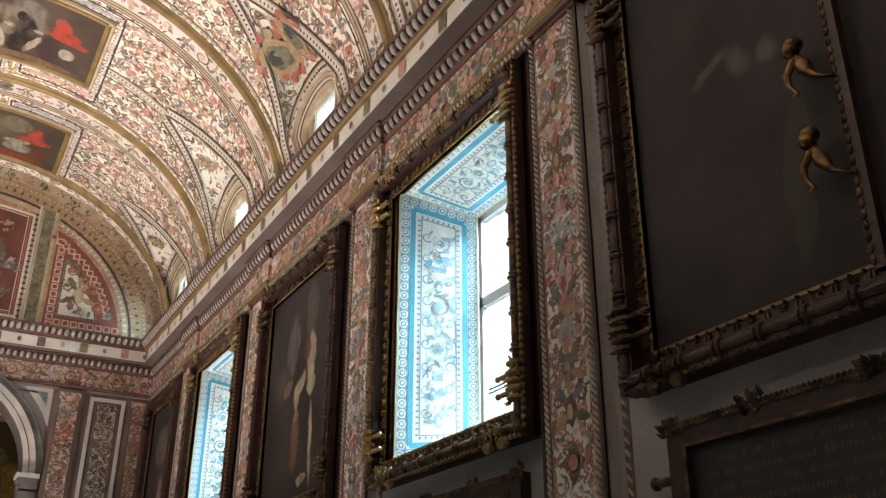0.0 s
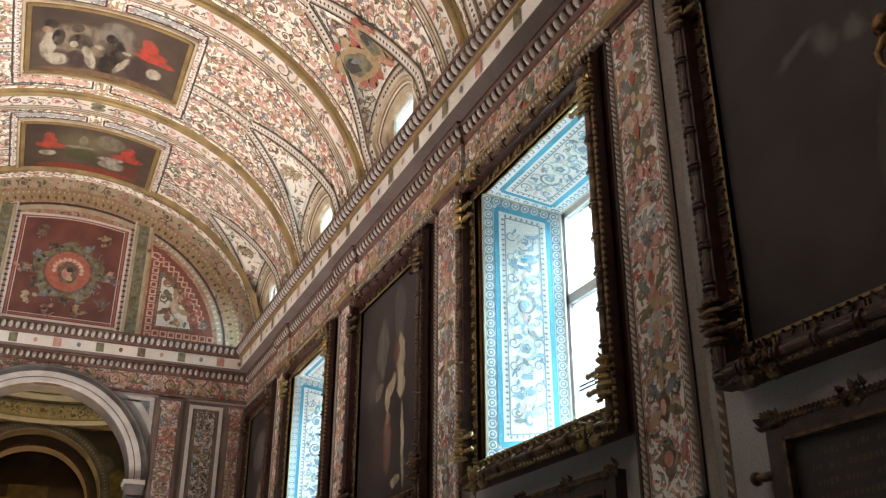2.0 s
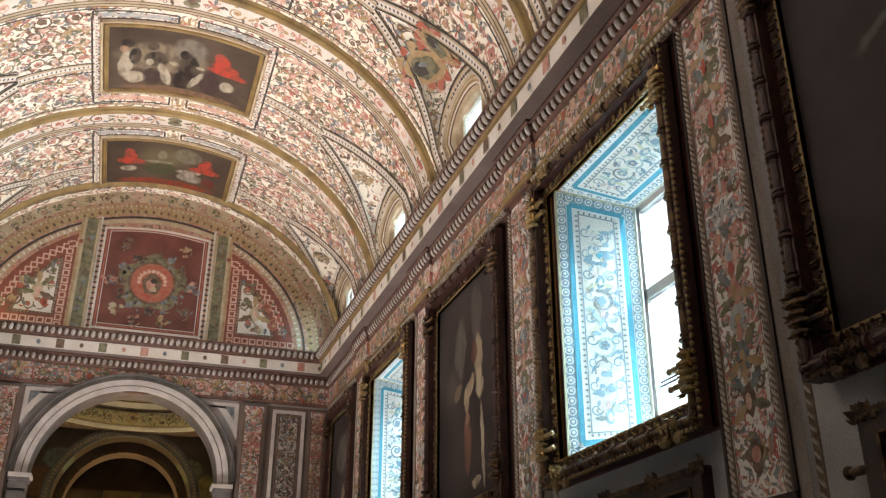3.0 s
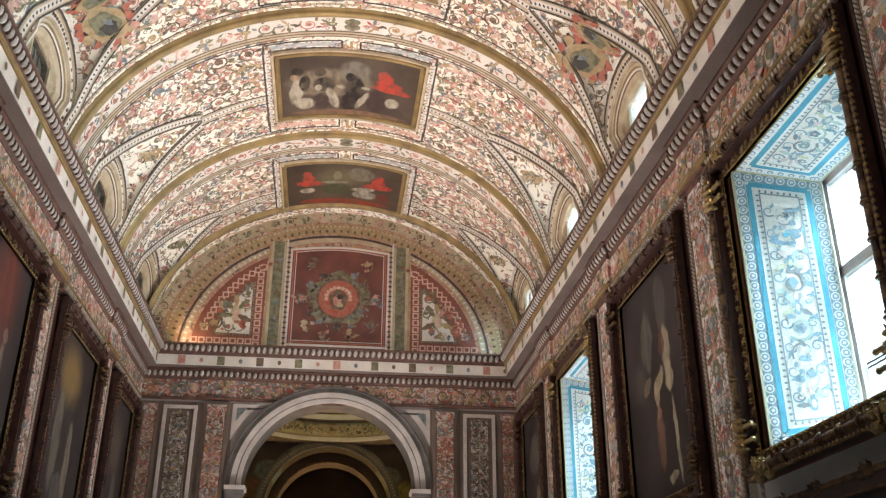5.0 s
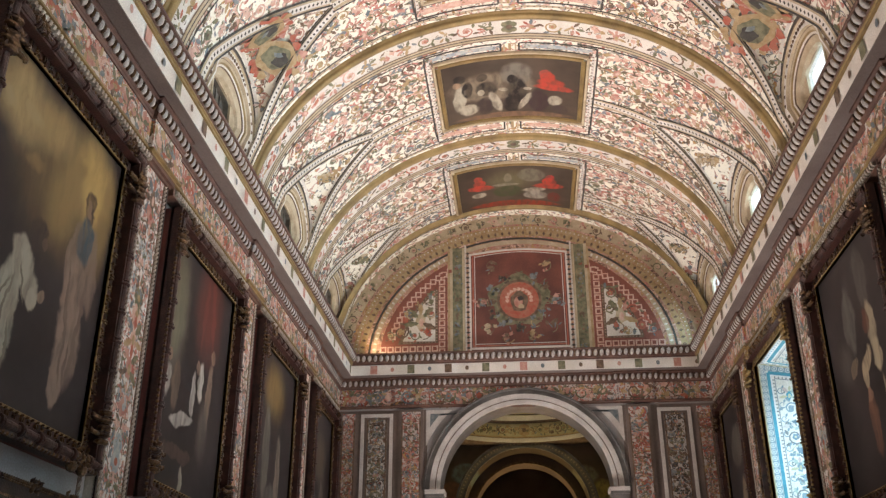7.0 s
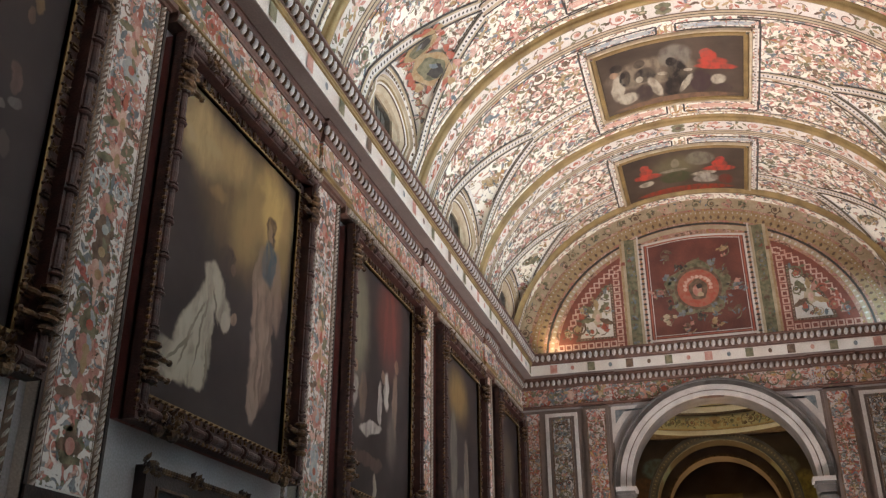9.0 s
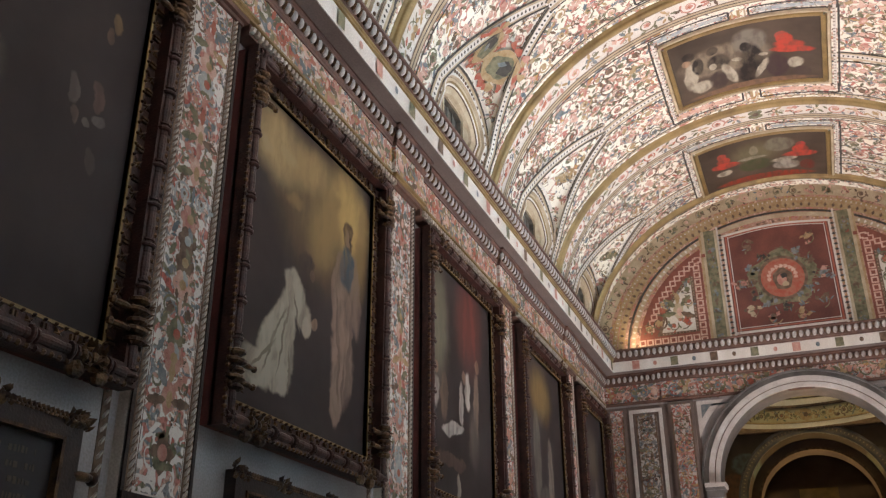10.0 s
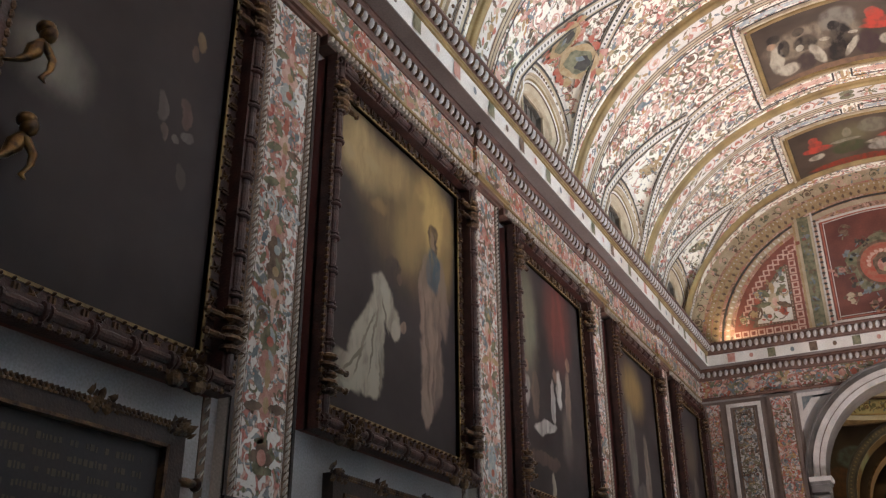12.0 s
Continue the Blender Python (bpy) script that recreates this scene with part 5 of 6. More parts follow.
ROBE = (0.33, 0.30, 0.235)
GROUND = (0.040, 0.032, 0.031)
CANVAS = {   # from the canvas middle, metres: along the wall, up, half sizes, colour, lean
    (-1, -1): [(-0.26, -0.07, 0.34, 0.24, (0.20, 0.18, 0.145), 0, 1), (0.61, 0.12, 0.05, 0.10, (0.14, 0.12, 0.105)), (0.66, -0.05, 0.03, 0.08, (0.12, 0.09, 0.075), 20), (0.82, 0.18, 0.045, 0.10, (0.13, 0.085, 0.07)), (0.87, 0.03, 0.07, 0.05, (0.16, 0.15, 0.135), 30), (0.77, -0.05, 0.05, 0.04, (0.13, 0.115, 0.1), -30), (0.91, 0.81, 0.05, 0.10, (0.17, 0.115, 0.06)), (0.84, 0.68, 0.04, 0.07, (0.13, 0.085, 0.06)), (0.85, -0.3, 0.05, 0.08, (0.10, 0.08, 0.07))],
    (-1, 0): [(0.2, 0.7, 1.0, 0.8, (0.15, 0.105, 0.052)), (0.66, 0.95, 0.48, 0.56, (0.42, 0.29, 0.11), 20, 1), (0.35, 0.95, 0.18, 0.12, (0.20, 0.14, 0.06), 35, 1), (0.95, 1.0, 0.12, 0.2, (0.24, 0.165, 0.07), -20, 1), (-0.4, 0.62, 0.16, 0.07, (0.20, 0.13, 0.06), 15, 1), (0.2, 0.62, 0.3, 0.6, (0.24, 0.165, 0.07), -15, 1), (-0.75, 1.05, 0.55, 0.42, (0.37, 0.27, 0.13), -15, 1), (-0.15, 1.08, 0.42, 0.26, (0.31, 0.22, 0.10), 20, 1), (-0.95, 0.95, 0.12, 0.1, (0.34, 0.26, 0.14), 20, 1), (-0.55, 1.0, 0.16, 0.08, (0.33, 0.25, 0.13), -20, 1), (0.9, 0.45, 0.2, 0.5, (0.19, 0.13, 0.055), -10, 1),
              (0.66, 0.72, 0.09, 0.17, (0.055, 0.035, 0.026)), (0.66, 0.70, 0.045, 0.09, (0.21, 0.14, 0.095)), (0.47, 0.15, 0.11, 0.38, (0.21, 0.15, 0.115), -10), (0.85, 0.12, 0.12, 0.44, (0.19, 0.135, 0.105), 8), (0.65, 0.36, 0.15, 0.26, (0.045, 0.075, 0.095)), (0.60, -0.18, 0.22, 0.36, (0.23, 0.165, 0.125)), (0.63, -0.66, 0.23, 0.44, (0.24, 0.175, 0.135)), (0.55, -1.02, 0.12, 0.24, (0.23, 0.17, 0.13)), (0.53, -0.45, 0.028, 0.6, (0.13, 0.092, 0.07), 6), (0.76, -0.5, 0.03, 0.6, (0.14, 0.098, 0.075), -6), (0.66, -0.85, 0.022, 0.3, (0.13, 0.092, 0.075)),
              (-0.13, 0.08, 0.14, 0.17, (0.045, 0.032, 0.03)), (0.0, 0.02, 0.045, 0.07, (0.12, 0.08, 0.055)), (0.05, -0.42, 0.07, 0.05, (0.2, 0.14, 0.1), 30),
              (-0.31, -0.24, 0.15, 0.22, ROBE, 12), (-0.14, -0.38, 0.13, 0.22, ROBE, 22), (-0.07, -0.50, 0.07, 0.09, ROBE), (-0.50, -0.55, 0.17, 0.36, ROBE, -24), (-0.38, -0.75, 0.13, 0.38, ROBE, -4), (-0.62, -0.85, 0.22, 0.30, ROBE, -35), (-0.84, -1.06, 0.24, 0.13, ROBE, -25), (-0.48, -1.06, 0.20, 0.15, ROBE, 5), (-0.92, -1.20, 0.16, 0.06, ROBE, 5),
              (-0.44, -0.66, 0.018, 0.40, (0.15, 0.13, 0.10), -8), (-0.58, -0.74, 0.018, 0.38, (0.16, 0.14, 0.105), -24), (-0.72, -0.94, 0.016, 0.26, (0.16, 0.14, 0.105), -45), (-0.25, -0.42, 0.016, 0.2, (0.15, 0.13, 0.10), 18), (-0.32, -0.95, 0.016, 0.2, (0.16, 0.14, 0.105), 4)],
    (-1, 1): [(-0.8, 0.65, 0.4, 0.85, (0.15, 0.14, 0.095), 0, 1), (0.3, 0.95, 0.55, 0.8, (0.12, 0.04, 0.032), 0, 1), (0.45, 1.0, 0.09, 0.6, (0.15, 0.045, 0.035), 8, 1), (0.15, 0.9, 0.06, 0.55, (0.14, 0.045, 0.035), -5, 1), (0.55, -0.1, 0.1, 0.45, (0.18, 0.13, 0.1)), (0.0, -0.2, 0.08, 0.3, (0.33, 0.31, 0.28)), (0.22, 0.0, 0.1, 0.26, (0.38, 0.36, 0.32)), (-0.3, -0.6, 0.38, 0.09, (0.33, 0.31, 0.28), 10), (-0.85, -0.25, 0.11, 0.2, (0.33, 0.31, 0.28)), (-0.13, -1.25, 0.07, 0.16, ROBE), (0.45, -0.55, 0.2, 0.45, (0.10, 0.085, 0.07), 0, 1), (-0.6, -0.25, 0.14, 0.3, (0.12, 0.085, 0.06)), (0.6, 0.42, 0.08, 0.1, (0.2, 0.13, 0.09)), (-0.85, 0.05, 0.07, 0.08, (0.2, 0.13, 0.09)), (0.1, 0.14, 0.06, 0.08, (0.21, 0.14, 0.1)), (-0.35, -1.0, 0.5, 0.1, (0.085, 0.06, 0.045))],
    (-1, 2): [(-0.1, 0.85, 0.7, 0.5, (0.20, 0.135, 0.055), 0, 1), (-0.4, -0.2, 0.2, 0.8, (0.13, 0.12, 0.10)), (0.35, -0.5, 0.16, 0.7, (0.18, 0.15, 0.12)), (0.0, -0.9, 0.3, 0.3, (0.10, 0.09, 0.08))],
    (-1, 3): [(0.0, 0.5, 0.5, 0.6, (0.10, 0.08, 0.06)), (0.2, -0.5, 0.2, 0.6, (0.14, 0.12, 0.1))],
    (1, -1): [(0.42, 0.33, 0.2, 0.06, (0.09, 0.085, 0.08), -10, 1), (0.2, 0.25, 0.12, 0.12, (0.095, 0.09, 0.08), 0, 1), (-0.03, 0.2, 0.10, 0.10, (0.10, 0.095, 0.08), 0, 1), (-0.12, -0.72, 0.12, 0.55, (0.055, 0.05, 0.042), 6)],
    (1, 1): [(0.25, 0.6, 0.22, 0.42, (0.10, 0.092, 0.08)), (0.62, 0.15, 0.3, 0.3, (0.07, 0.062, 0.055), 0, 1), (-0.34, 0.95, 0.2, 0.4, (0.075, 0.068, 0.06)), (-0.40, 0.30, 0.15, 0.34, (0.27, 0.23, 0.16)), (-0.24, 0.42, 0.12, 0.16, (0.10, 0.045, 0.03)), (-0.42, -0.02, 0.13, 0.2, (0.33, 0.28, 0.19)), (-0.06, -0.02, 0.22, 0.11, (0.32, 0.26, 0.17), -35), (0.06, -0.18, 0.10, 0.14, (0.32, 0.26, 0.17)), (0.35, 0.05, 0.16, 0.09, (0.17, 0.13, 0.09), -30), (-0.50, -0.8, 0.06, 0.55, (0.34, 0.30, 0.21), -4), (-0.26, -1.22, 0.16, 0.06, (0.34, 0.30, 0.21)), (0.02, -0.75, 0.15, 0.34, (0.15, 0.08, 0.055)), (0.02, -0.38, 0.09, 0.1, (0.22, 0.13, 0.09))],
    (1, 3): [(0.0, 0.6, 0.5, 0.4, (0.10, 0.09, 0.075)), (-0.2, -0.6, 0.2, 0.6, (0.20, 0.15, 0.10))],
}
NOTES = {(-1, 0): "dark oil painting with golden light, carved black and gilt frame", (-1, 1): "dark oil painting with a red curtain, carved gilt frame",
         (1, 1): "dark oil painting with pale robed shapes, carved gilt frame"}


def framed_painting(k, side):
    yc, h = (18.06, 1.16) if k == 3 else (3.13, 1.42) if k == -1 else (CENTRES[3 + k] + (0.12 if side > 0 else -0.09 if k == 0 else 0.0), 1.38)
    p = thing("framed_painting", NOTES.get((side, k), "large dark oil painting in a carved black and gilt frame"), "painting", group="paintings along the walls")
    i0, i1, j0, j1 = carved_frame(p, side, yc - h, yc + h, 3.22, 6.55)
    cy, cz = yc, (j0 + j1) / 2
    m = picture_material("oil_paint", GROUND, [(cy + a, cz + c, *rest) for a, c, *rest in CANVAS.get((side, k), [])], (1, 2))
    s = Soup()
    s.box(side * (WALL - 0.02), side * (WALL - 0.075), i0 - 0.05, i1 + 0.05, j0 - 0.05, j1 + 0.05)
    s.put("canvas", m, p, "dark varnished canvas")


for k in range(-1, 4):
    framed_painting(k, -1)
    if k not in WINDOWS:
        framed_painting(k, 1)


BOARD = mat("dull_black_paint", (0.026, 0.02, 0.019), 0.6, spots=(0.018, 0.014, 0.013), scale=5, bump=0.05)
FADED = mat("faded_gilt_letters", (0.085, 0.062, 0.035), 0.6, spots=(0.05, 0.037, 0.024), scale=12, bump=0.1)


def inscription_panel(k, side):
    """A dark lettered board in a carved frame under a picture."""
    yc, h, z0, z1 = CENTRES[3 + k], 1.08, 2.10, 2.98
    p = thing("inscription_panel", "dark inscribed board in a carved black frame under a painting", "panel", group="inscription boards")
    X = lambda c: side * (WALL - c)
    s = Soup()
    s.box(X(0), X(0.06), yc - h + 0.1, yc + h - 0.1, z0 + 0.1, z1 - 0.1)
    s.put("board", BOARD, p)
    s = Soup()
    for a, b_, c, d in ((yc - h, yc - h + 0.14, z0, z1), (yc + h - 0.14, yc + h, z0, z1), (yc - h + .14, yc + h - .14, z0, z0 + 0.14), (yc - h + .14, yc + h - .14, z1 - 0.14, z1)):
        s.box(X(0), X(0.10), a, b_, c, d)
    s.put("frame", DARKWOOD, p)
    s = Soup()
    for a, b_, c, d in ((yc - h + .14, yc - h + 0.165, z0 + .14, z1 - .14), (yc + h - 0.165, yc + h - .14, z0 + .14, z1 - .14), (yc - h + .14, yc + h - .14, z0 + .14, z0 + 0.16), (yc - h + .14, yc + h - .14, z1 - 0.16, z1 - .14)):
        s.box(X(0.05), X(0.115), a, b_, c, d)
    s.put("inner_fillet", DARKGOLD, p)
    s = Soup()
    r2 = random.Random(k + 40)
    for e in range(60):
        t = e / 59
        for z in (z0 + 0.02, z1 - 0.02):
            s.blob((X(0.10), yc - h + 2 * h * t, z), 0.018, 0.013, 0.022, 0, 6, 4)
            for g_ in (0.9, 2.2, 4.0, 5.4):
                s.leaf((X(0.10), yc - h + 2 * h * t, z), (-side * 0.2, math.cos(g_), math.sin(g_)), (-side, 0, 0), 0.034, 0.012, 0.014, 0)
    for cy in (yc - h + 0.05, yc + h - 0.05, yc - 0.4, yc + 0.4):
        for q in range(26):
            a_ = r2.uniform(0.2, 2.94)
            s.leaf((X(0.09), cy + r2.uniform(-0.09, 0.09), z1 + r2.uniform(-0.08, 0.02)), (-side * 0.3, math.cos(a_), math.sin(a_)), (-side, 0, 0), r2.uniform(0.04, 0.07), r2.uniform(0.016, 0.03), r2.uniform(0.02, 0.04), 0)
    for cy in (yc - h, yc + h):
        sg = 1 if cy > yc else -1
        for z in (z0 + 0.28, z0 + 0.55):
            s.blob((X(0.08), cy + sg * 0.06, z), 0.04, 0.11, 0.03, 0, 8, 5)
            s.blob((X(0.08), cy + sg * 0.15, z), 0.05, 0.03, 0.045, 0, 8, 5)
    tagged(s.put("carving", DARKGOLD, p, "carved dark gilt border with knobs", True), kind="stuff")
    s = Soup()
    for row in range(6):
        y, z = yc - h + 0.3, z1 - 0.26 - row * 0.085
        while y < yc + h - 0.3:
            w_ = r2.uniform(0.008, 0.03)
            s.box(X(0.058), X(0.0615), y, y + w_, z - r2.uniform(0.012, 0.022), z + r2.uniform(0.012, 0.022))
            y += w_ + (0.055 if r2.random() < 0.2 else 0.012)
    tagged(s.put("lettering", FADED, p, "rows of faded gilt lettering"), kind="stuff")


for k in range(-1, 3):
    for side in (-1, 1):
        inscription_panel(k, side)


# ---- windows ----
def window(k):
    yc = CENTRES[3 + k]
    a, b_ = open_y(k)
    wt = thing("window_%d" % (k // 2 + 2), "tall window with blue painted reveals in a carved gilt frame", "window", group="tall windows", kind="structure")
    carved_frame(wt, 1, yc - 1.33, yc + 1.46, 3.20, 6.58, gilt=True, depth=0.2)
    xb, dy, dz = 4.82, 0.25, 0.22
    y0, y1, z0, z1 = a + 0.01, b_ - 0.01, OPEN_Z[0], OPEN_Z[1] - 0.01
    X0 = W - 0.005
    faces = {"jamb": [((X0, y1, z0), (X0, y1, z1), (xb, y1 - dy, z1 - dz), (xb, y1 - dy, z0 + 0.1)), ((X0, y0, z0), (X0, y0, z1), (xb, y0 + dy, z1 - dz), (xb, y0 + dy, z0 + 0.1))],
             "soffit": [((X0, y0, z1), (X0, y1, z1), (xb, y1 - dy, z1 - dz), (xb, y0 + dy, z1 - dz))],
             "sill": [((X0, y0, z0), (X0, y1, z0), (xb, y1 - dy, z0 + 0.1), (xb, y0 + dy, z0 + 0.1))]}
    mid = Vector(((X0 + xb) / 2, yc, (z0 + z1) / 2))
    r2 = random.Random(k + 7)
    for name, quads in faces.items():
        for q in quads:
            P = [Vector(t) for t in q]
            n = (P[1] - P[0]).cross(P[3] - P[0]).normalized()
            if n.dot(mid - P[0]) < 0:
                n = -n
            ob = piece(name, P + [t - n * 0.05 for t in P], [(0, 1, 2, 3), (4, 5, 6, 7)], OLDWHITE, wt)
            if name == "sill":
                continue

            def S(u, v, lift, P=P, n=n):   # u across the depth, v along
                return P[0].lerp(P[1], v).lerp(P[3].lerp(P[2], v), u) + n * lift
            b = Brush(S, 0.004)
            L, D = (P[1] - P[0]).length, (P[3] - P[0]).length

            def rect(m, width, slot, lift=0.0):
                du, dv = m / D, m / L
                c = [(du, dv), (du, 1 - dv), (1 - du, 1 - dv), (1 - du, dv), (du, dv)]
                for p_, q_ in zip(c, c[1:]):
                    b.line(path(p_, q_, 2), width, slot, lift)
            rect(0.012, 0.024, OCHRE_)
            rect(0.065, 0.10, FADED_ if name == "jamb" else WHITE_, -0.002)
            for u in (0.065 / D, 1 - 0.065 / D):
                for j in range(int(L / 0.105)):
                    b.motif(u, (j + 0.5) * 0.105 / L, disc(0, 0, 1, 1, WHITE_, 10) + disc(0, 0, 0.72, 0.72, FADED_, 8) + disc(0, 0, 0.4, 0.4, WHITE_, 6), 0.045)
            for v in (0.065 / L, 1 - 0.065 / L):
                for j in range(int(D / 0.105)):
                    b.motif((j + 0.5) * 0.105 / D, v, disc(0, 0, 1, 1, WHITE_, 10) + disc(0, 0, 0.72, 0.72, FADED_, 8) + disc(0, 0, 0.4, 0.4, WHITE_, 6), 0.045)
            rect(0.15, 0.055, BLUE_, 0.001)
            rect(0.19, 0.022, WHITE_, 0.002)
            rect(0.245, 0.014, INK_, 0.002)
            du, dv = 0.22 / D, 0.22 / L
            for u in (du, 1 - du):
                b.dots(path((u, dv), (u, 1 - dv), 2), 0.06, 0.045, BROWN_)
            for v in (dv, 1 - dv):
                b.dots(path((du, v), (1 - du, v), 2), 0.06, 0.045, BROWN_)
            step, v = 0.25, 0.42 / L
            tones = (FADED_, FADED_, BLUE_, PALE_, FADED_, SLATE_)
            while v < 1 - 0.36 / L:
                sp = figurine(r2, tones) if r2.random() < 0.5 else scrollwork(r2, tones)
                b.motif(0.5, v, sp, 0.16)
                for s in (-1, 1):
                    c2 = curl(0, 0, 1, 0, 1.2, 0.2, r2.choice((SLATE_, FADED_)), s) + leaf(0.2, 0.4, 0.9, 0.25, 1.2, FADED_)
                    b.motif(0.5 + s * 0.145, v + 0.06 / L, c2, 0.075)
                v += step / L
            b.put("painted_reveal", ob, paints=DAYLIT_PAINTS)
    # casement
    f0, f1, g0, g1 = y0 + dy, y1 - dy, z0 + 0.1, z1 - dz
    for bx in ((f0, f0 + 0.07, g0, g1), (f1 - 0.07, f1, g0, g1), (f0, f1, g0, g0 + 0.07), (f0, f1, g1 - 0.07, g1), (f0, f1, g0 + 1.54, g0 + 1.65), (yc - 0.03, yc + 0.03, g0, g1)):
        s = Soup()
        s.box(xb + 0.01, xb + 0.07, *bx)
        s.put("casement_bar", CASEMENT, wt)
    s = Soup()
    for z in (g0 + 0.62, g0 + 0.66):
        s.box(xb + 0.075, xb + 0.085, f0, f1, z, z + 0.012)
    s.put("guard_rail", INK, wt, "thin dark guard rail")
    for c in ((f0 + 0.07, yc - 0.03), (yc + 0.03, f1 - 0.07)):
        for d in ((g0 + 0.07, g0 + 1.54), (g0 + 1.65, g1 - 0.07)):
            s = Soup()
            s.box(xb + 0.035, xb + 0.04, c[0], c[1], d[0], d[1])
            s.put("pane", GLASS, wt).visible_shadow = False


GILTFIG = mat("worn_figure_gilding", (0.30, 0.17, 0.05), 0.34, 0.7, spots=(0.06, 0.035, 0.02), scale=16)
CASEMENT = mat("grey_white_window_paint", (0.55, 0.53, 0.50), 0.5, spots=(0.45, 0.43, 0.40), scale=4)
for k in WINDOWS:
    window(k)


# gilt carved ornament that hangs before the nearest pictures
def limb(s, pts, radii, x, side):
    """A smooth tapering limb through (y, z) points."""
    v, f = [], []
    for (y, z), r in zip(pts, radii):
        for k in range(8):
            a = 2 * math.pi * k / 8
            v.append((side * (x + 0.8 * r * math.sin(a)), y + r * math.cos(a), z + 0.4 * r * math.cos(a)))
    for i in range(len(pts) - 1):
        for k in range(8):
            f.append((i * 8 + k, i * 8 + (k + 1) % 8, (i + 1) * 8 + (k + 1) % 8, (i + 1) * 8 + k))
    s.add(v, f)


for side in (-1, 1):
    g = thing("gilt_ornament", "carved gilt post with two small figures before a dark painting", "ornament", group="gilt ornaments")
    y = 2.83 if side > 0 else 2.72
    s = Soup()
    s.box(side * (W - 0.03), side * (W - 0.09), y - 0.29, y - 0.22, 3.4, 6.5)
    s.put("post", FRAMEWOOD, g)
    s = Soup()
    for e in range(48):
        s.blob((side * (W - 0.09), y - 0.225, 3.45 + 0.063 * e), 0.018, 0.02, 0.03, 0, 6, 4)
    tagged(s.put("gilt_bead", DARKGOLD, g), kind="stuff")
    for z, turn in ((4.84, 1), (4.24, 1)):
        s = Soup()
        s.blob((side * (W - 0.12), y, z), 0.055, 0.05, 0.06, 0, 10, 7)
        s.blob((side * (W - 0.11), y - 0.015, z + 0.035), 0.06, 0.055, 0.045, 0, 10, 6)
        limb(s, [(y - 0.02, z - 0.04), (y - 0.04, z - 0.09), (y - 0.06, z - 0.17), (y - 0.12, z - 0.24), (y - 0.22, z - 0.30)], [0.03, 0.06, 0.055, 0.05, 0.03], W - 0.10, side)
        limb(s, [(y - 0.02, z - 0.08), (y + 0.05, z - 0.15), (y + 0.045, z - 0.22), (y + 0.0, z - 0.29), (y + 0.03, z - 0.31)], [0.03, 0.026, 0.022, 0.018, 0.008], W - 0.13, side)
        s.put("small_figure", GILTFIG, g, smooth=True)

# small iron hooks beside the tall window
for y in (STRIPS[3] + 0.42, STRIPS[4] - 0.20):
    v, f = sweep([(0.007 * math.cos(a), 0.007 * math.sin(a)) for a in [1.0472 * e for e in range(7)]],
                 [((W + 0.02, y, 6.50), (0, 1, 0), (0, 0, 1)), ((W - 0.07, y - 0.02, 6.49), (0, 1, 0), (0, 0, 1)), ((W - 0.12, y - 0.09, 6.50), (0.8, 0.6, 0), (0, 0, 1)), ((W - 0.13, y - 0.11, 6.54), (0, 1, 0), (1, 0, 0))])
    tagged(piece("iron_hook", v, f, INK, None), "small black iron hook fixed to the painted wall", "hook", "iron hooks")

# bright overcast sky beyond the windows
SKYCARD = bpy.data.materials.new("pale_bright_sky")
SKYCARD.use_nodes = True
sb = SKYCARD.node_tree.nodes["Principled BSDF"]
sb.inputs["Base Color"].default_value = (0.8, 0.85, 0.9, 1)
sb.inputs["Emission Color"].default_value = (0.93, 0.98, 1.0, 1)
sb.inputs["Emission Strength"].default_value = 1.5
s = Soup()
s.box(11.0, 11.1, -30, 60, -2, 40)
tagged(s.put("backdrop", SKYCARD), "pale bright sky outside the windows", "sky", kind="structure")


# ---- lunette of the end wall ----
lun = thing("end_lunette", "painted lunette with a dull red panel and round bright medallion", "fresco", kind="structure")
rng = random.Random(21)


def ell(k, t):
    """A point of the ellipse parallel to the vault; t 0..1 over the half round."""
    a = math.pi * t
    return (HALF * k * math.cos(a), ZS + RISE * k * math.sin(a))


def ell_pts(k, a=0.0, b=1.0, n=64):
    return [ell(k, a + (b - a) * i / n) for i in range(n + 1)]


b = Brush(end_surface, 0.006)
for k, wd, slot in ((0.965, 0.26, TAN_), (0.90, 0.10, OCHRE_), (0.865, 0.14, OCHRE_), (0.825, 0.05, INK_), (0.80, 0.10, TAN_)):
    b.line(ell_pts(k), wd, slot)
for i in range(36):
    x, z = ell(0.962, (i + 0.5) / 36)
    b.motif(x, z, scrollwork(rng, (ROSE_, PALE_, GREEN_, BROWN_)), 0.135, rng.uniform(0, 6))
b.dots(ell_pts(0.865), 0.16, 0.11, BROWN_, 0.004)
b.dots(ell_pts(0.90), 0.10, 0.05, WHITE_, 0.004)
b.dots(ell_pts(0.80, 0.0, 0.36), 0.13, 0.09, WHITE_, 0.004)
b.dots(ell_pts(0.80, 0.64, 1.0), 0.13, 0.09, WHITE_, 0.004)
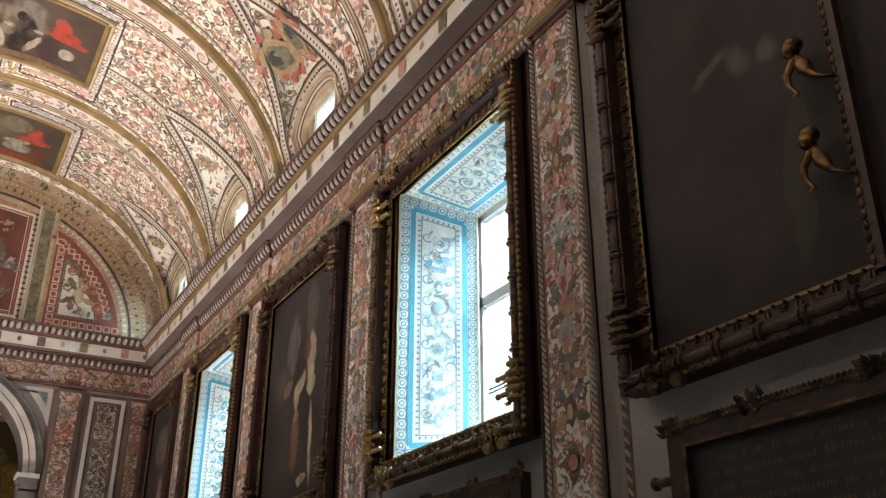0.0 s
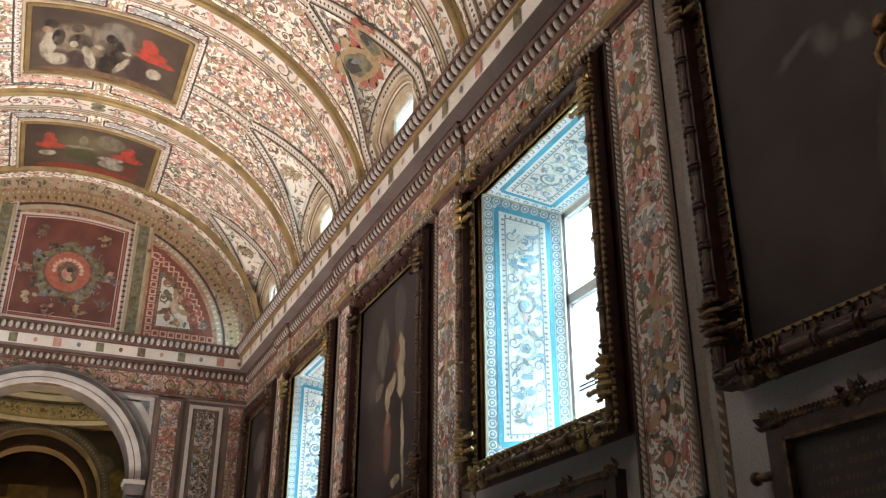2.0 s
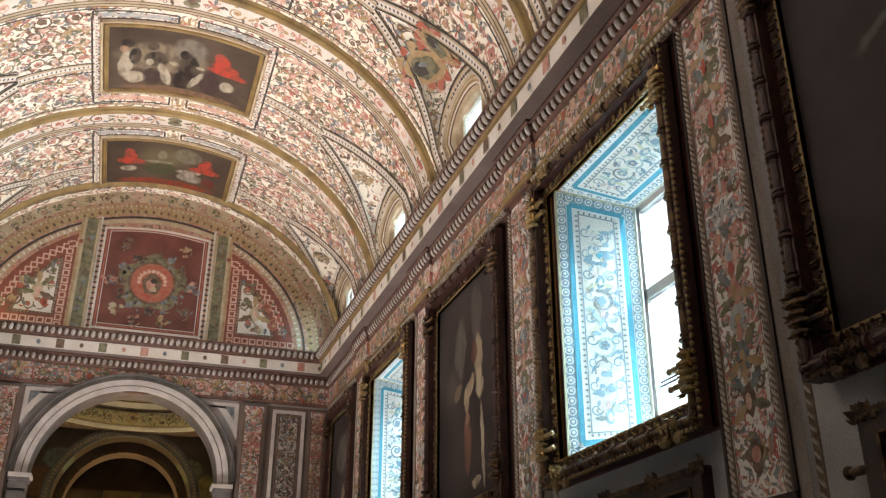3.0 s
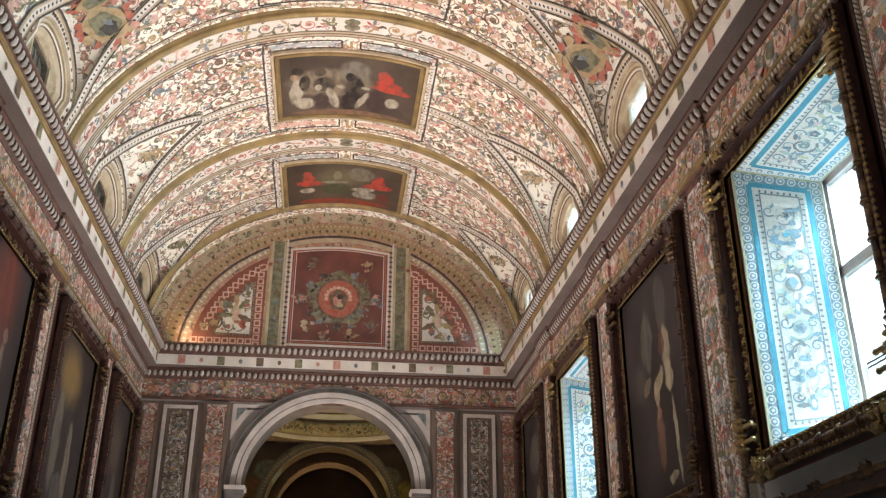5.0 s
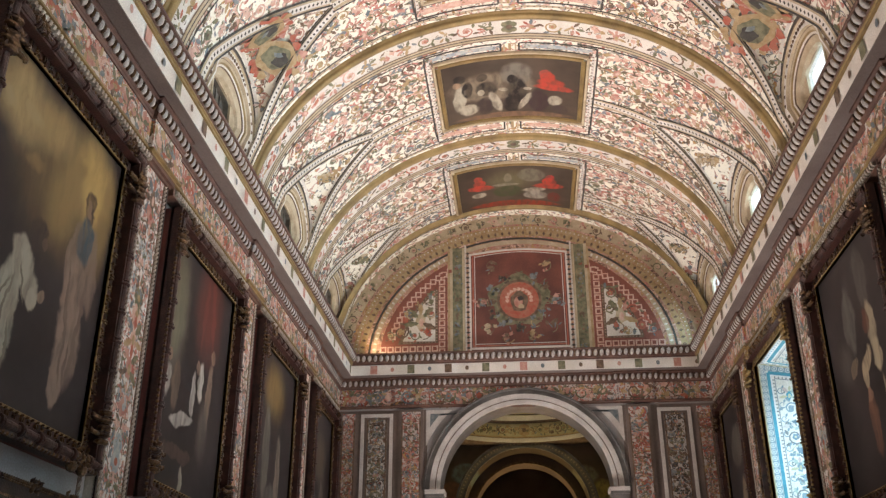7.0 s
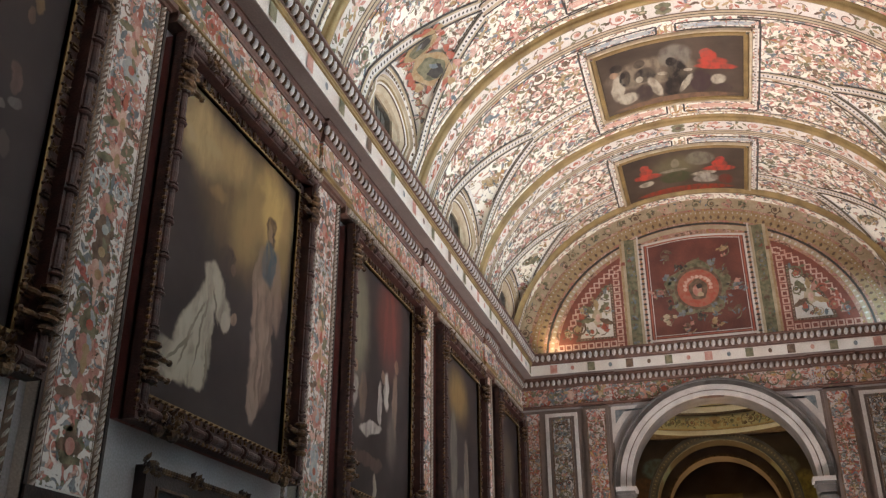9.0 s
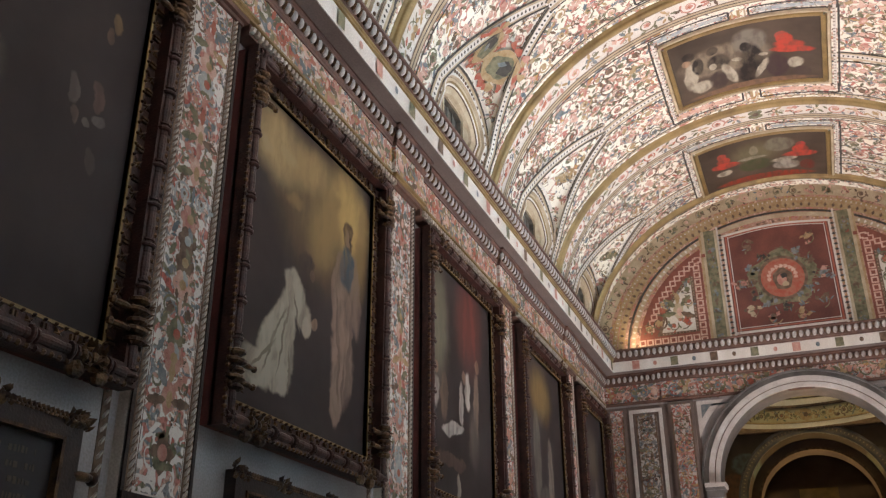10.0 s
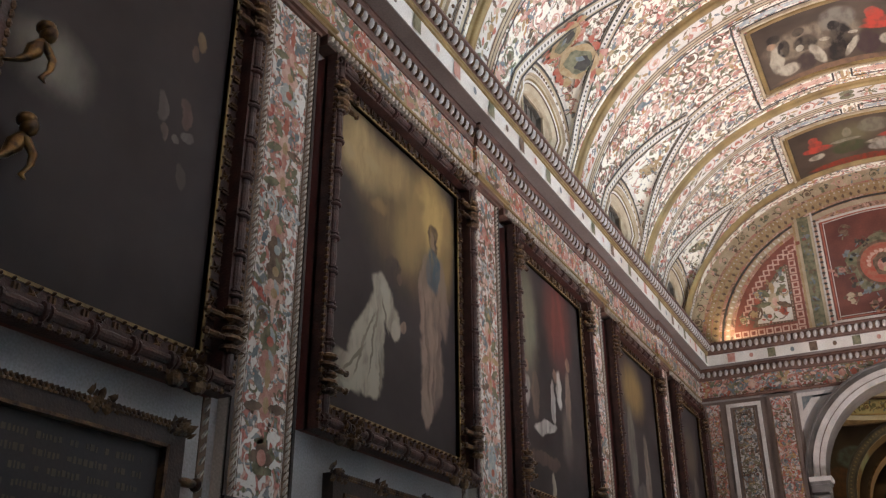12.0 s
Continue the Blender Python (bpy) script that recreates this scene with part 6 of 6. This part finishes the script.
# side triangles: white fields with ringed rose borders
for s in (-1, 1):
    edge = [(s * abs(x), z) for x, z in ell_pts(0.765, 0.02, 0.325, 20)]
    b.soup.add([end_surface(x, z, 0.007) for x, z in edge + [(s * 1.62, edge[-1][1]), (s * 1.62, 7.9), edge[0][:1] + (7.9,)]], [tuple(range(24))], MAROON_)
    edge = [(s * abs(x), z) for x, z in ell_pts(0.66, 0.062, 0.257, 20)]
    b.soup.add([end_surface(x, z, 0.011) for x, z in edge + [(s * 1.86, edge[-1][1]), (s * 1.86, 8.22), (edge[0][0], 8.22)]], [tuple(range(24))], WHITE_)
    b.lift = 0.009
    for u, v in [(s * 1.74, 8.0 + 0.165 * i) for i in range(12)] + [(s * (1.9 + 0.165 * i), 8.07) for i in range(8)] + [(s * abs(x), z) for x, z in ell_pts(0.715, 0.075, 0.34, 15)]:
        b.motif(u, v, [(PALE_, [(-1, -1), (1, -1), (1, 1), (-1, 1)]), (MAROON_, [(-.55, -.55), (.55, -.55), (.55, .55), (-.55, .55)])], 0.072)
    b.lift = 0.013
    b.line(edge + [(s * 1.86, edge[-1][1]), (s * 1.86, 8.22), (edge[0][0], 8.22), edge[0]], 0.07, BROWN_)
    b.dots(edge + [(s * 1.86, edge[-1][1]), (s * 1.86, 8.22), (edge[0][0], 8.22)], 0.07, 0.03, PALE_, 0.002)
    b.lift = 0.016
    for x, z, r, kind in ((2.22, 8.75, 0.40, 0), (2.02, 9.25, 0.22, 1), (2.66, 8.48, 0.25, 1), (2.12, 8.45, 0.21, 1), (2.5, 8.85, 0.18, 1), (2.9, 8.38, 0.13, 1), (1.98, 8.9, 0.14, 1), (2.35, 8.38, 0.14, 1), (2.3, 9.1, 0.12, 1)):
        b.motif(s * x, z, scrollwork(rng, (OCHRE_, SLATE_, RED_, GREEN_)) if kind else figurine(rng, (OCHRE_, TAN_)), r, 0 if not kind else rng.uniform(0, 6))
    b.lift = 0.006
    # green strips
    for x, wd, slot in ((1.385, 0.36, TAN_), (1.385, 0.22, GREEN_), (1.58, 0.05, OCHRE_), (1.20, 0.04, WHITE_)):
        b.line([(s * x, 7.9), (s * x, 9.2), (s * x, ZS + RISE * 0.84 * math.sqrt(1 - (x / HALF / 0.84) ** 2))], wd, slot, 0.006 if wd != 0.22 else 0.008)
    b.lift = 0.016
    for i in range(12):
        b.motif(s * 1.385, 8.02 + 0.2 * i, scrollwork(rng, (GREEN_, SLATE_, BROWN_)), 0.1, rng.uniform(0, 6))
b.lift = 0.006
b.put("painted_border", lun)
REDGROUND = mat("old_red_fresco", (0.20, 0.065, 0.045), 0.7, spots=(0.12, 0.04, 0.03), scale=2.2)
top = [(-1.10 + 2.2 * i / 16, 10.30 + 0.10 * math.sin(math.pi * i / 16)) for i in range(17)]
piece("red_panel", [end_surface(x, z, 0.012) for x, z in [(-1.10, 7.9), (1.10, 7.9)] + top[::-1]], [tuple(range(19))], REDGROUND, lun)
b = Brush(end_surface, 0.014)
for k, wd, slot in ((1.0, 0.05, WHITE_), (0.94, 0.03, RED_), (0.90, 0.015, WHITE_)):
    for s in (-1, 1):
        b.line([(s * 1.10 * k, 8.0 + 0.1 * (1 - k) * 5), (s * 1.10 * k, 9.0), (s * 1.10 * k, 10.32 - 0.5 * (1 - k))], wd, slot)
    b.line([(x * k, z - 0.6 * (1 - k)) for x, z in top], wd, slot)
    b.line(path((-1.1 * k, 8.04 + (1 - k)), (1.1 * k, 8.04 + (1 - k)), 4), wd, slot)
b.dots([(-1.15, 8.0), (-1.15, 10.35)], 0.12, 0.10, INK_)
b.dots([(1.15, 8.0), (1.15, 10.35)], 0.12, 0.10, INK_)
b.motif(0, 9.15, disc(0, 0, 0.66, 0.62, GREEN_, 24, 0.12) + disc(0, 0, 0.5, 0.5, BROWN_, 24) + disc(0, 0, 0.44, 0.44, RED_, 24), 1.0)
for i in range(12):
    a = 2 * math.pi * i / 12
    b.motif(0.66 * math.cos(a), 9.15 + 0.60 * math.sin(a), cluster(rng, (SLATE_, GREEN_, INK_, BROWN_)), 0.17, a)
b.put("painted_medallion", lun)
b = Brush(end_surface, 0.024)
b.motif(0, 9.12, disc(0, 0, 1.0, 1.25, BROWN_, 14, 0.08) + disc(-0.1, -0.1, 0.5, 0.7, ROSE_, 10, 0.2) + disc(0.15, 0.35, 0.35, 0.3, INK_, 9, 0.2) + disc(0.2, -0.6, 0.35, 0.3, TAN_, 8, 0.2), 0.2)
b.lift = 0.032
for i in range(11):
    a = math.pi * (-0.05 + 1.1 * i / 10)
    b.motif(0.27 * math.cos(a), 9.17 + 0.24 * math.sin(a), disc(0, 0, 1, 1, PALE_, 8, 0.25, a), 0.045)
for s in (-1, 1):
    for x, z, c in ((0.62, 9.98, OCHRE_), (0.70, 8.52, TAN_), (0.28, 8.28, OCHRE_), (0.86, 9.1, SLATE_)):
        b.motif(s * x, z, cluster(rng, (c, c, BROWN_, ROSE_)), 0.2, s * 0.5)
b.put("painted_medallion", lun)

# gilt and marble ledge under the lunette
# ---- lower end wall: panels, pilasters, spandrels ----
trimw = thing("end_wall_panelling", "painted marble panels, pilasters and spandrels of the end wall", "panelling", kind="structure")


def end_box(x0, x1, z0, z1, o0, o1, m, name):
    s = Soup()
    s.box(x0, x1, END - o0, END - o1, z0, z1)
    return s.put(name, m, trimw)


STONEGREY = mat("grey_brown_stone", (0.20, 0.15, 0.13), 0.6, spots=(0.13, 0.10, 0.085), scale=2)
for s in (-1, 1):
    end_box(s * 2.06, s * 4.0, 0.0, 6.70, -0.02, 0.006, STONEGREY, "dado")
    # white framed panel with grotesques
    for x0, x1, z0, z1 in ((2.80, 2.87, 2.0, 6.62), (3.42, 3.49, 2.0, 6.62), (2.87, 3.42, 6.55, 6.62)):
        end_box(s * x0, s * x1, z0, z1, 0, 0.04, WHITEMARBLE, "panel_frame")
    end_box(s * 2.93, s * 3.36, 2.0, 6.49, 0, 0.022, STONEPAINT, "panel")
    # painted pilaster
    end_box(s * 2.14, s * 2.66, 0.0, 6.70, 0, 0.07, STONEGREY, "pilaster")
    end_box(s * 2.20, s * 2.60, 2.0, 6.64, 0, 0.085, ENDPAINT, "pilaster_face")
    end_box(s * 3.62, s * 3.90, 2.0, 6.64, 0, 0.022, ENDPAINT, "corner_strip")
    for x, off, half, tones in ((2.40, 0.089, 0.19, (ROSE_, RED_, ROSE_, BROWN_, SLATE_, OCHRE_)), (3.145, 0.026, 0.2, (INK_, BROWN_, GREEN_, SLATE_)), (3.76, 0.026, 0.13, (ROSE_, RED_, BROWN_, OCHRE_))):
        b = Brush(lambda u, v, lift, off=off: Vector((u, END - off - lift, v)), 0.003)
        z = 4.4
        while z < 6.5:
            sp = scrollwork(rng, tones)
            for q in (-1, 1):
                b.motif(s * x + q * half * 0.46, z, [(a, [(q * c, d) for c, d in p]) for a, p in sp], half * 0.5)
            b.motif(s * x, z + half * 0.55, figurine(rng, tones), half * 0.5)
            z += half * 1.25
        for q in (-1, 1):
            b.line([(s * x + q * half * 1.0, 2.1), (s * x + q * half * 1.0, 6.5)], 0.03, BROWN_)
        b.put("painted_grotesques", trimw)
    # spandrel: white border round a slate triangle
    pts = [(s * 2.08, 6.68), (s * 0.98, 6.68)] + [(s * 2.28 * math.cos(a), ARCH_Z + 2.28 * math.sin(a)) for a in [radians(48 - 24 * i / 10) for i in range(11)]]
    pts = [(x, z) for x, z in pts if abs(x) <= 2.085 and z <= 6.69]
    piece("spandrel", [Vector((x, END - 0.02, z)) for x, z in pts], [tuple(range(len(pts)))], WHITEMARBLE, trimw)
    inn = [(s * 1.99, 6.60), (s * 1.22, 6.60)] + [(s * 2.40 * math.cos(a), ARCH_Z + 2.40 * math.sin(a)) for a in [radians(42.5 - 9 * i / 6) for i in range(7)]]
    piece("spandrel_field", [Vector((x, END - 0.028, z)) for x, z in inn if z < 6.61], [tuple(range(len([1 for x, z in inn if z < 6.61])))], SLATE, trimw)
    # imposts and jamb pilasters of the arch
    for z0, z1, g in ((4.90, 4.98, 0.10), (4.84, 4.90, 0.07), (4.70, 4.84, 0.04), (4.30, 4.64, 0.03), (0.0, 4.30, 0.02)):
        sx = Soup()
        sx.box(s * (1.78 - g), s * (2.06 + g * 0.3), END - 0.08 - g, END + 0.3, z0, z1)
        sx.put("impost", WHITEMARBLE if z0 > 4.88 else GREYSTONE, trimw)

# ---- chapel beyond the arch ----
CH_Y = 23.4
chapel = thing("chapel", "dim domed chapel with painted drum and dark arches", "chapel", kind="structure")
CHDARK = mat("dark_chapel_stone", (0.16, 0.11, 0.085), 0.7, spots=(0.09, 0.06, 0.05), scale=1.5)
CHGREY = mat("grey_tan_stucco", (0.27, 0.235, 0.19), 0.7, spots=(0.19, 0.16, 0.125), scale=3)
CHYEL = mat("yellow_painted_stucco", (0.52, 0.47, 0.30), 0.7, spots=(0.42, 0.36, 0.2), scale=2)
RAD = 2.75


def drum(z0, z1, r0, r1, m, name, n=64):
    v = []
    for i in range(n + 1):
        a = 2 * math.pi * i / n
        v += [(r0 * math.cos(a), CH_Y + r0 * math.sin(a), z0), (r1 * math.cos(a), CH_Y + r1 * math.sin(a), z1)]
    return piece(name, v, [(2 * i, 2 * i + 1, 2 * i + 3, 2 * i + 2) for i in range(n)], m, chapel)


Z0 = 7.42
for z0, z1, r0, r1, m, nm in ((Z0 - 0.05, Z0, RAD + 0.4, RAD - 0.05, BROWN, "ring_soffit"), (Z0, Z0 + 0.13, RAD - 0.05, RAD - 0.02, OLDWHITE, "ring_moulding"), (Z0 + 0.13, Z0 + 0.17, RAD - 0.06, RAD - 0.06, OCHRE, "ring_fillet"),
                              (Z0 + 0.17, Z0 + 0.55, RAD, RAD, CHYEL, "ring_frieze"), (Z0 + 0.55, Z0 + 0.60, RAD - 0.10, RAD - 0.10, BROWN, "ring_fillet"), (Z0 + 0.60, Z0 + 0.74, RAD - 0.12, RAD - 0.16, OLDWHITE, "ring_cornice"),
                              (Z0 + 0.74, Z0 + 0.80, RAD - 0.16, RAD, CHYEL, "ring_top"), (Z0 + 0.80, Z0 + 1.8, RAD - 0.1, RAD - 0.3, CHYEL, "drum_wall"), (Z0 + 1.8, Z0 + 3.2, RAD - 0.3, 1.2, CHYEL, "dome"), (Z0 + 3.2, Z0 + 3.5, 1.2, 0.05, CHYEL, "dome")):
    drum(z0, z1, r0, r1, m, nm)
b = Brush(lambda u, v, lift: Vector(((RAD - lift) * math.cos(u), CH_Y + (RAD - lift) * math.sin(u), v)), 0.006)
for i in range(40):
    a = math.pi * (0.1 + 0.8 * i / 39)
    b.motif(a, Z0 + 0.36, scrollwork(rng, (GREEN_, BROWN_, OCHRE_)), 0.15, rng.uniform(0, 6))
b.motif(math.pi / 2, Z0 + 0.36, bloom(0, 0, 1, OCHRE_, BROWN_, 8), 0.19)
b.dots([(math.pi * (0.1 + 0.8 * i / 60), Z0 + 0.065) for i in range(61)], 0.09, 0.07, BROWN_)
b.put("painted_drum", chapel)


def chapel_arch(y0, y1, r, z, m, name, half, top):
    """An inner wall with a round opening."""
    bm = bmesh.new()
    inner = [(r, 0.0)] + arch_pts(r, z) + [(-r, 0.0)]
    outer = [(half, 0.0)]
    for x, zz in arch_pts(r, z):
        q = min(half / max(abs(x), 1e-6), (top - z) / max(zz - z, 1e-6))
        outer.append((x * q, z + (zz - z) * q))
    outer.append((-half, 0.0))
    quad_strip(bm, [(x, y0, zz) for x, zz in inner], [(x, y0, zz) for x, zz in outer])
    quad_strip(bm, [(x, y0, zz) for x, zz in inner], [(x, y1, zz) for x, zz in inner])
    return part(name, bm, m, chapel)


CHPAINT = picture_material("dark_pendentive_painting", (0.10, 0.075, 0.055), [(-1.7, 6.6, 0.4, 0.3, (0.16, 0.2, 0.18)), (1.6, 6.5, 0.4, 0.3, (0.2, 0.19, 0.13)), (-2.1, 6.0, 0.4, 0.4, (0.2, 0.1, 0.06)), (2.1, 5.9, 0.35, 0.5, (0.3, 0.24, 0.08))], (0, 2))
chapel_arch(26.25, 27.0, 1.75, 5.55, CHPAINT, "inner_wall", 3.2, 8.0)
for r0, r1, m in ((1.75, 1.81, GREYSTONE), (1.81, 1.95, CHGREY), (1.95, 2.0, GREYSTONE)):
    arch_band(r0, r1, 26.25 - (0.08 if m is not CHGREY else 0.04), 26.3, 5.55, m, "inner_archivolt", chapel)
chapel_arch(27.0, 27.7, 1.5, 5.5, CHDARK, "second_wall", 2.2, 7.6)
arch_band(1.5, 1.57, 26.92, 27.1, 5.5, BROWN, "second_archivolt", chapel)
b = Brush(lambda u, v, lift: Vector((u, 26.2 - lift, v)), 0.012)
b.dots([(1.88 * math.cos(math.pi * i / 40), 5.55 + 1.88 * math.sin(math.pi * i / 40)) for i in range(41)], 0.1, 0.07, TAN_)
b.put("painted_archivolt", chapel)
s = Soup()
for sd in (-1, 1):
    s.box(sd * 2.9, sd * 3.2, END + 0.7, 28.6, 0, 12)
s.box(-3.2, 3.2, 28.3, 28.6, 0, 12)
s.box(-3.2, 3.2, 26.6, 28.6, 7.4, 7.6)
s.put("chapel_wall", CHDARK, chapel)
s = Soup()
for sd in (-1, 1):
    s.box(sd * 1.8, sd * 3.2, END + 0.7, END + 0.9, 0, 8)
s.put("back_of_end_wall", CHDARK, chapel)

altar = thing("gilded_altarpiece", "gilded altarpiece with columns in the dim chapel", "altarpiece")
s = Soup()
s.box(-1.5, 1.5, 27.9, 28.2, 0, 5.2)
s.put("back_panel", GILT, altar)
for x in (-1.05, -0.6, 0.6, 1.05):
    v, f = sweep([(0.09, 0.0), (0.11, 0.1), (0.085, 0.2), (0.08, 2.2), (0.11, 2.3), (0.14, 2.5)], [((x, 27.75, 2.9), (math.cos(a), math.sin(a), 0), (0, 0, 1)) for a in [2 * math.pi * k / 14 for k in range(15)]])
    piece("column", v, f, GOLD, altar, smooth=True)
s = Soup()
s.box(-1.3, 1.3, 27.6, 27.95, 5.4, 5.62)
s.box(-1.4, 1.4, 27.55, 27.95, 5.62, 5.72)
s.box(-0.5, 0.5, 27.7, 27.95, 5.72, 6.1)
s.put("entablature", GILT, altar)
v = []
for i in range(17):
    a = math.pi * i / 16
    v.append((0.42 * math.cos(a), 27.74, 4.7 + 0.42 * math.sin(a)))
piece("niche", v + [(-0.42, 27.74, 2.9), (0.42, 27.74, 2.9)], [tuple(range(19))], picture_material("gilt_niche", (0.3, 0.18, 0.05), [(0, 4.3, 0.2, 0.5, (0.5, 0.33, 0.1))], (0, 2)), altar)
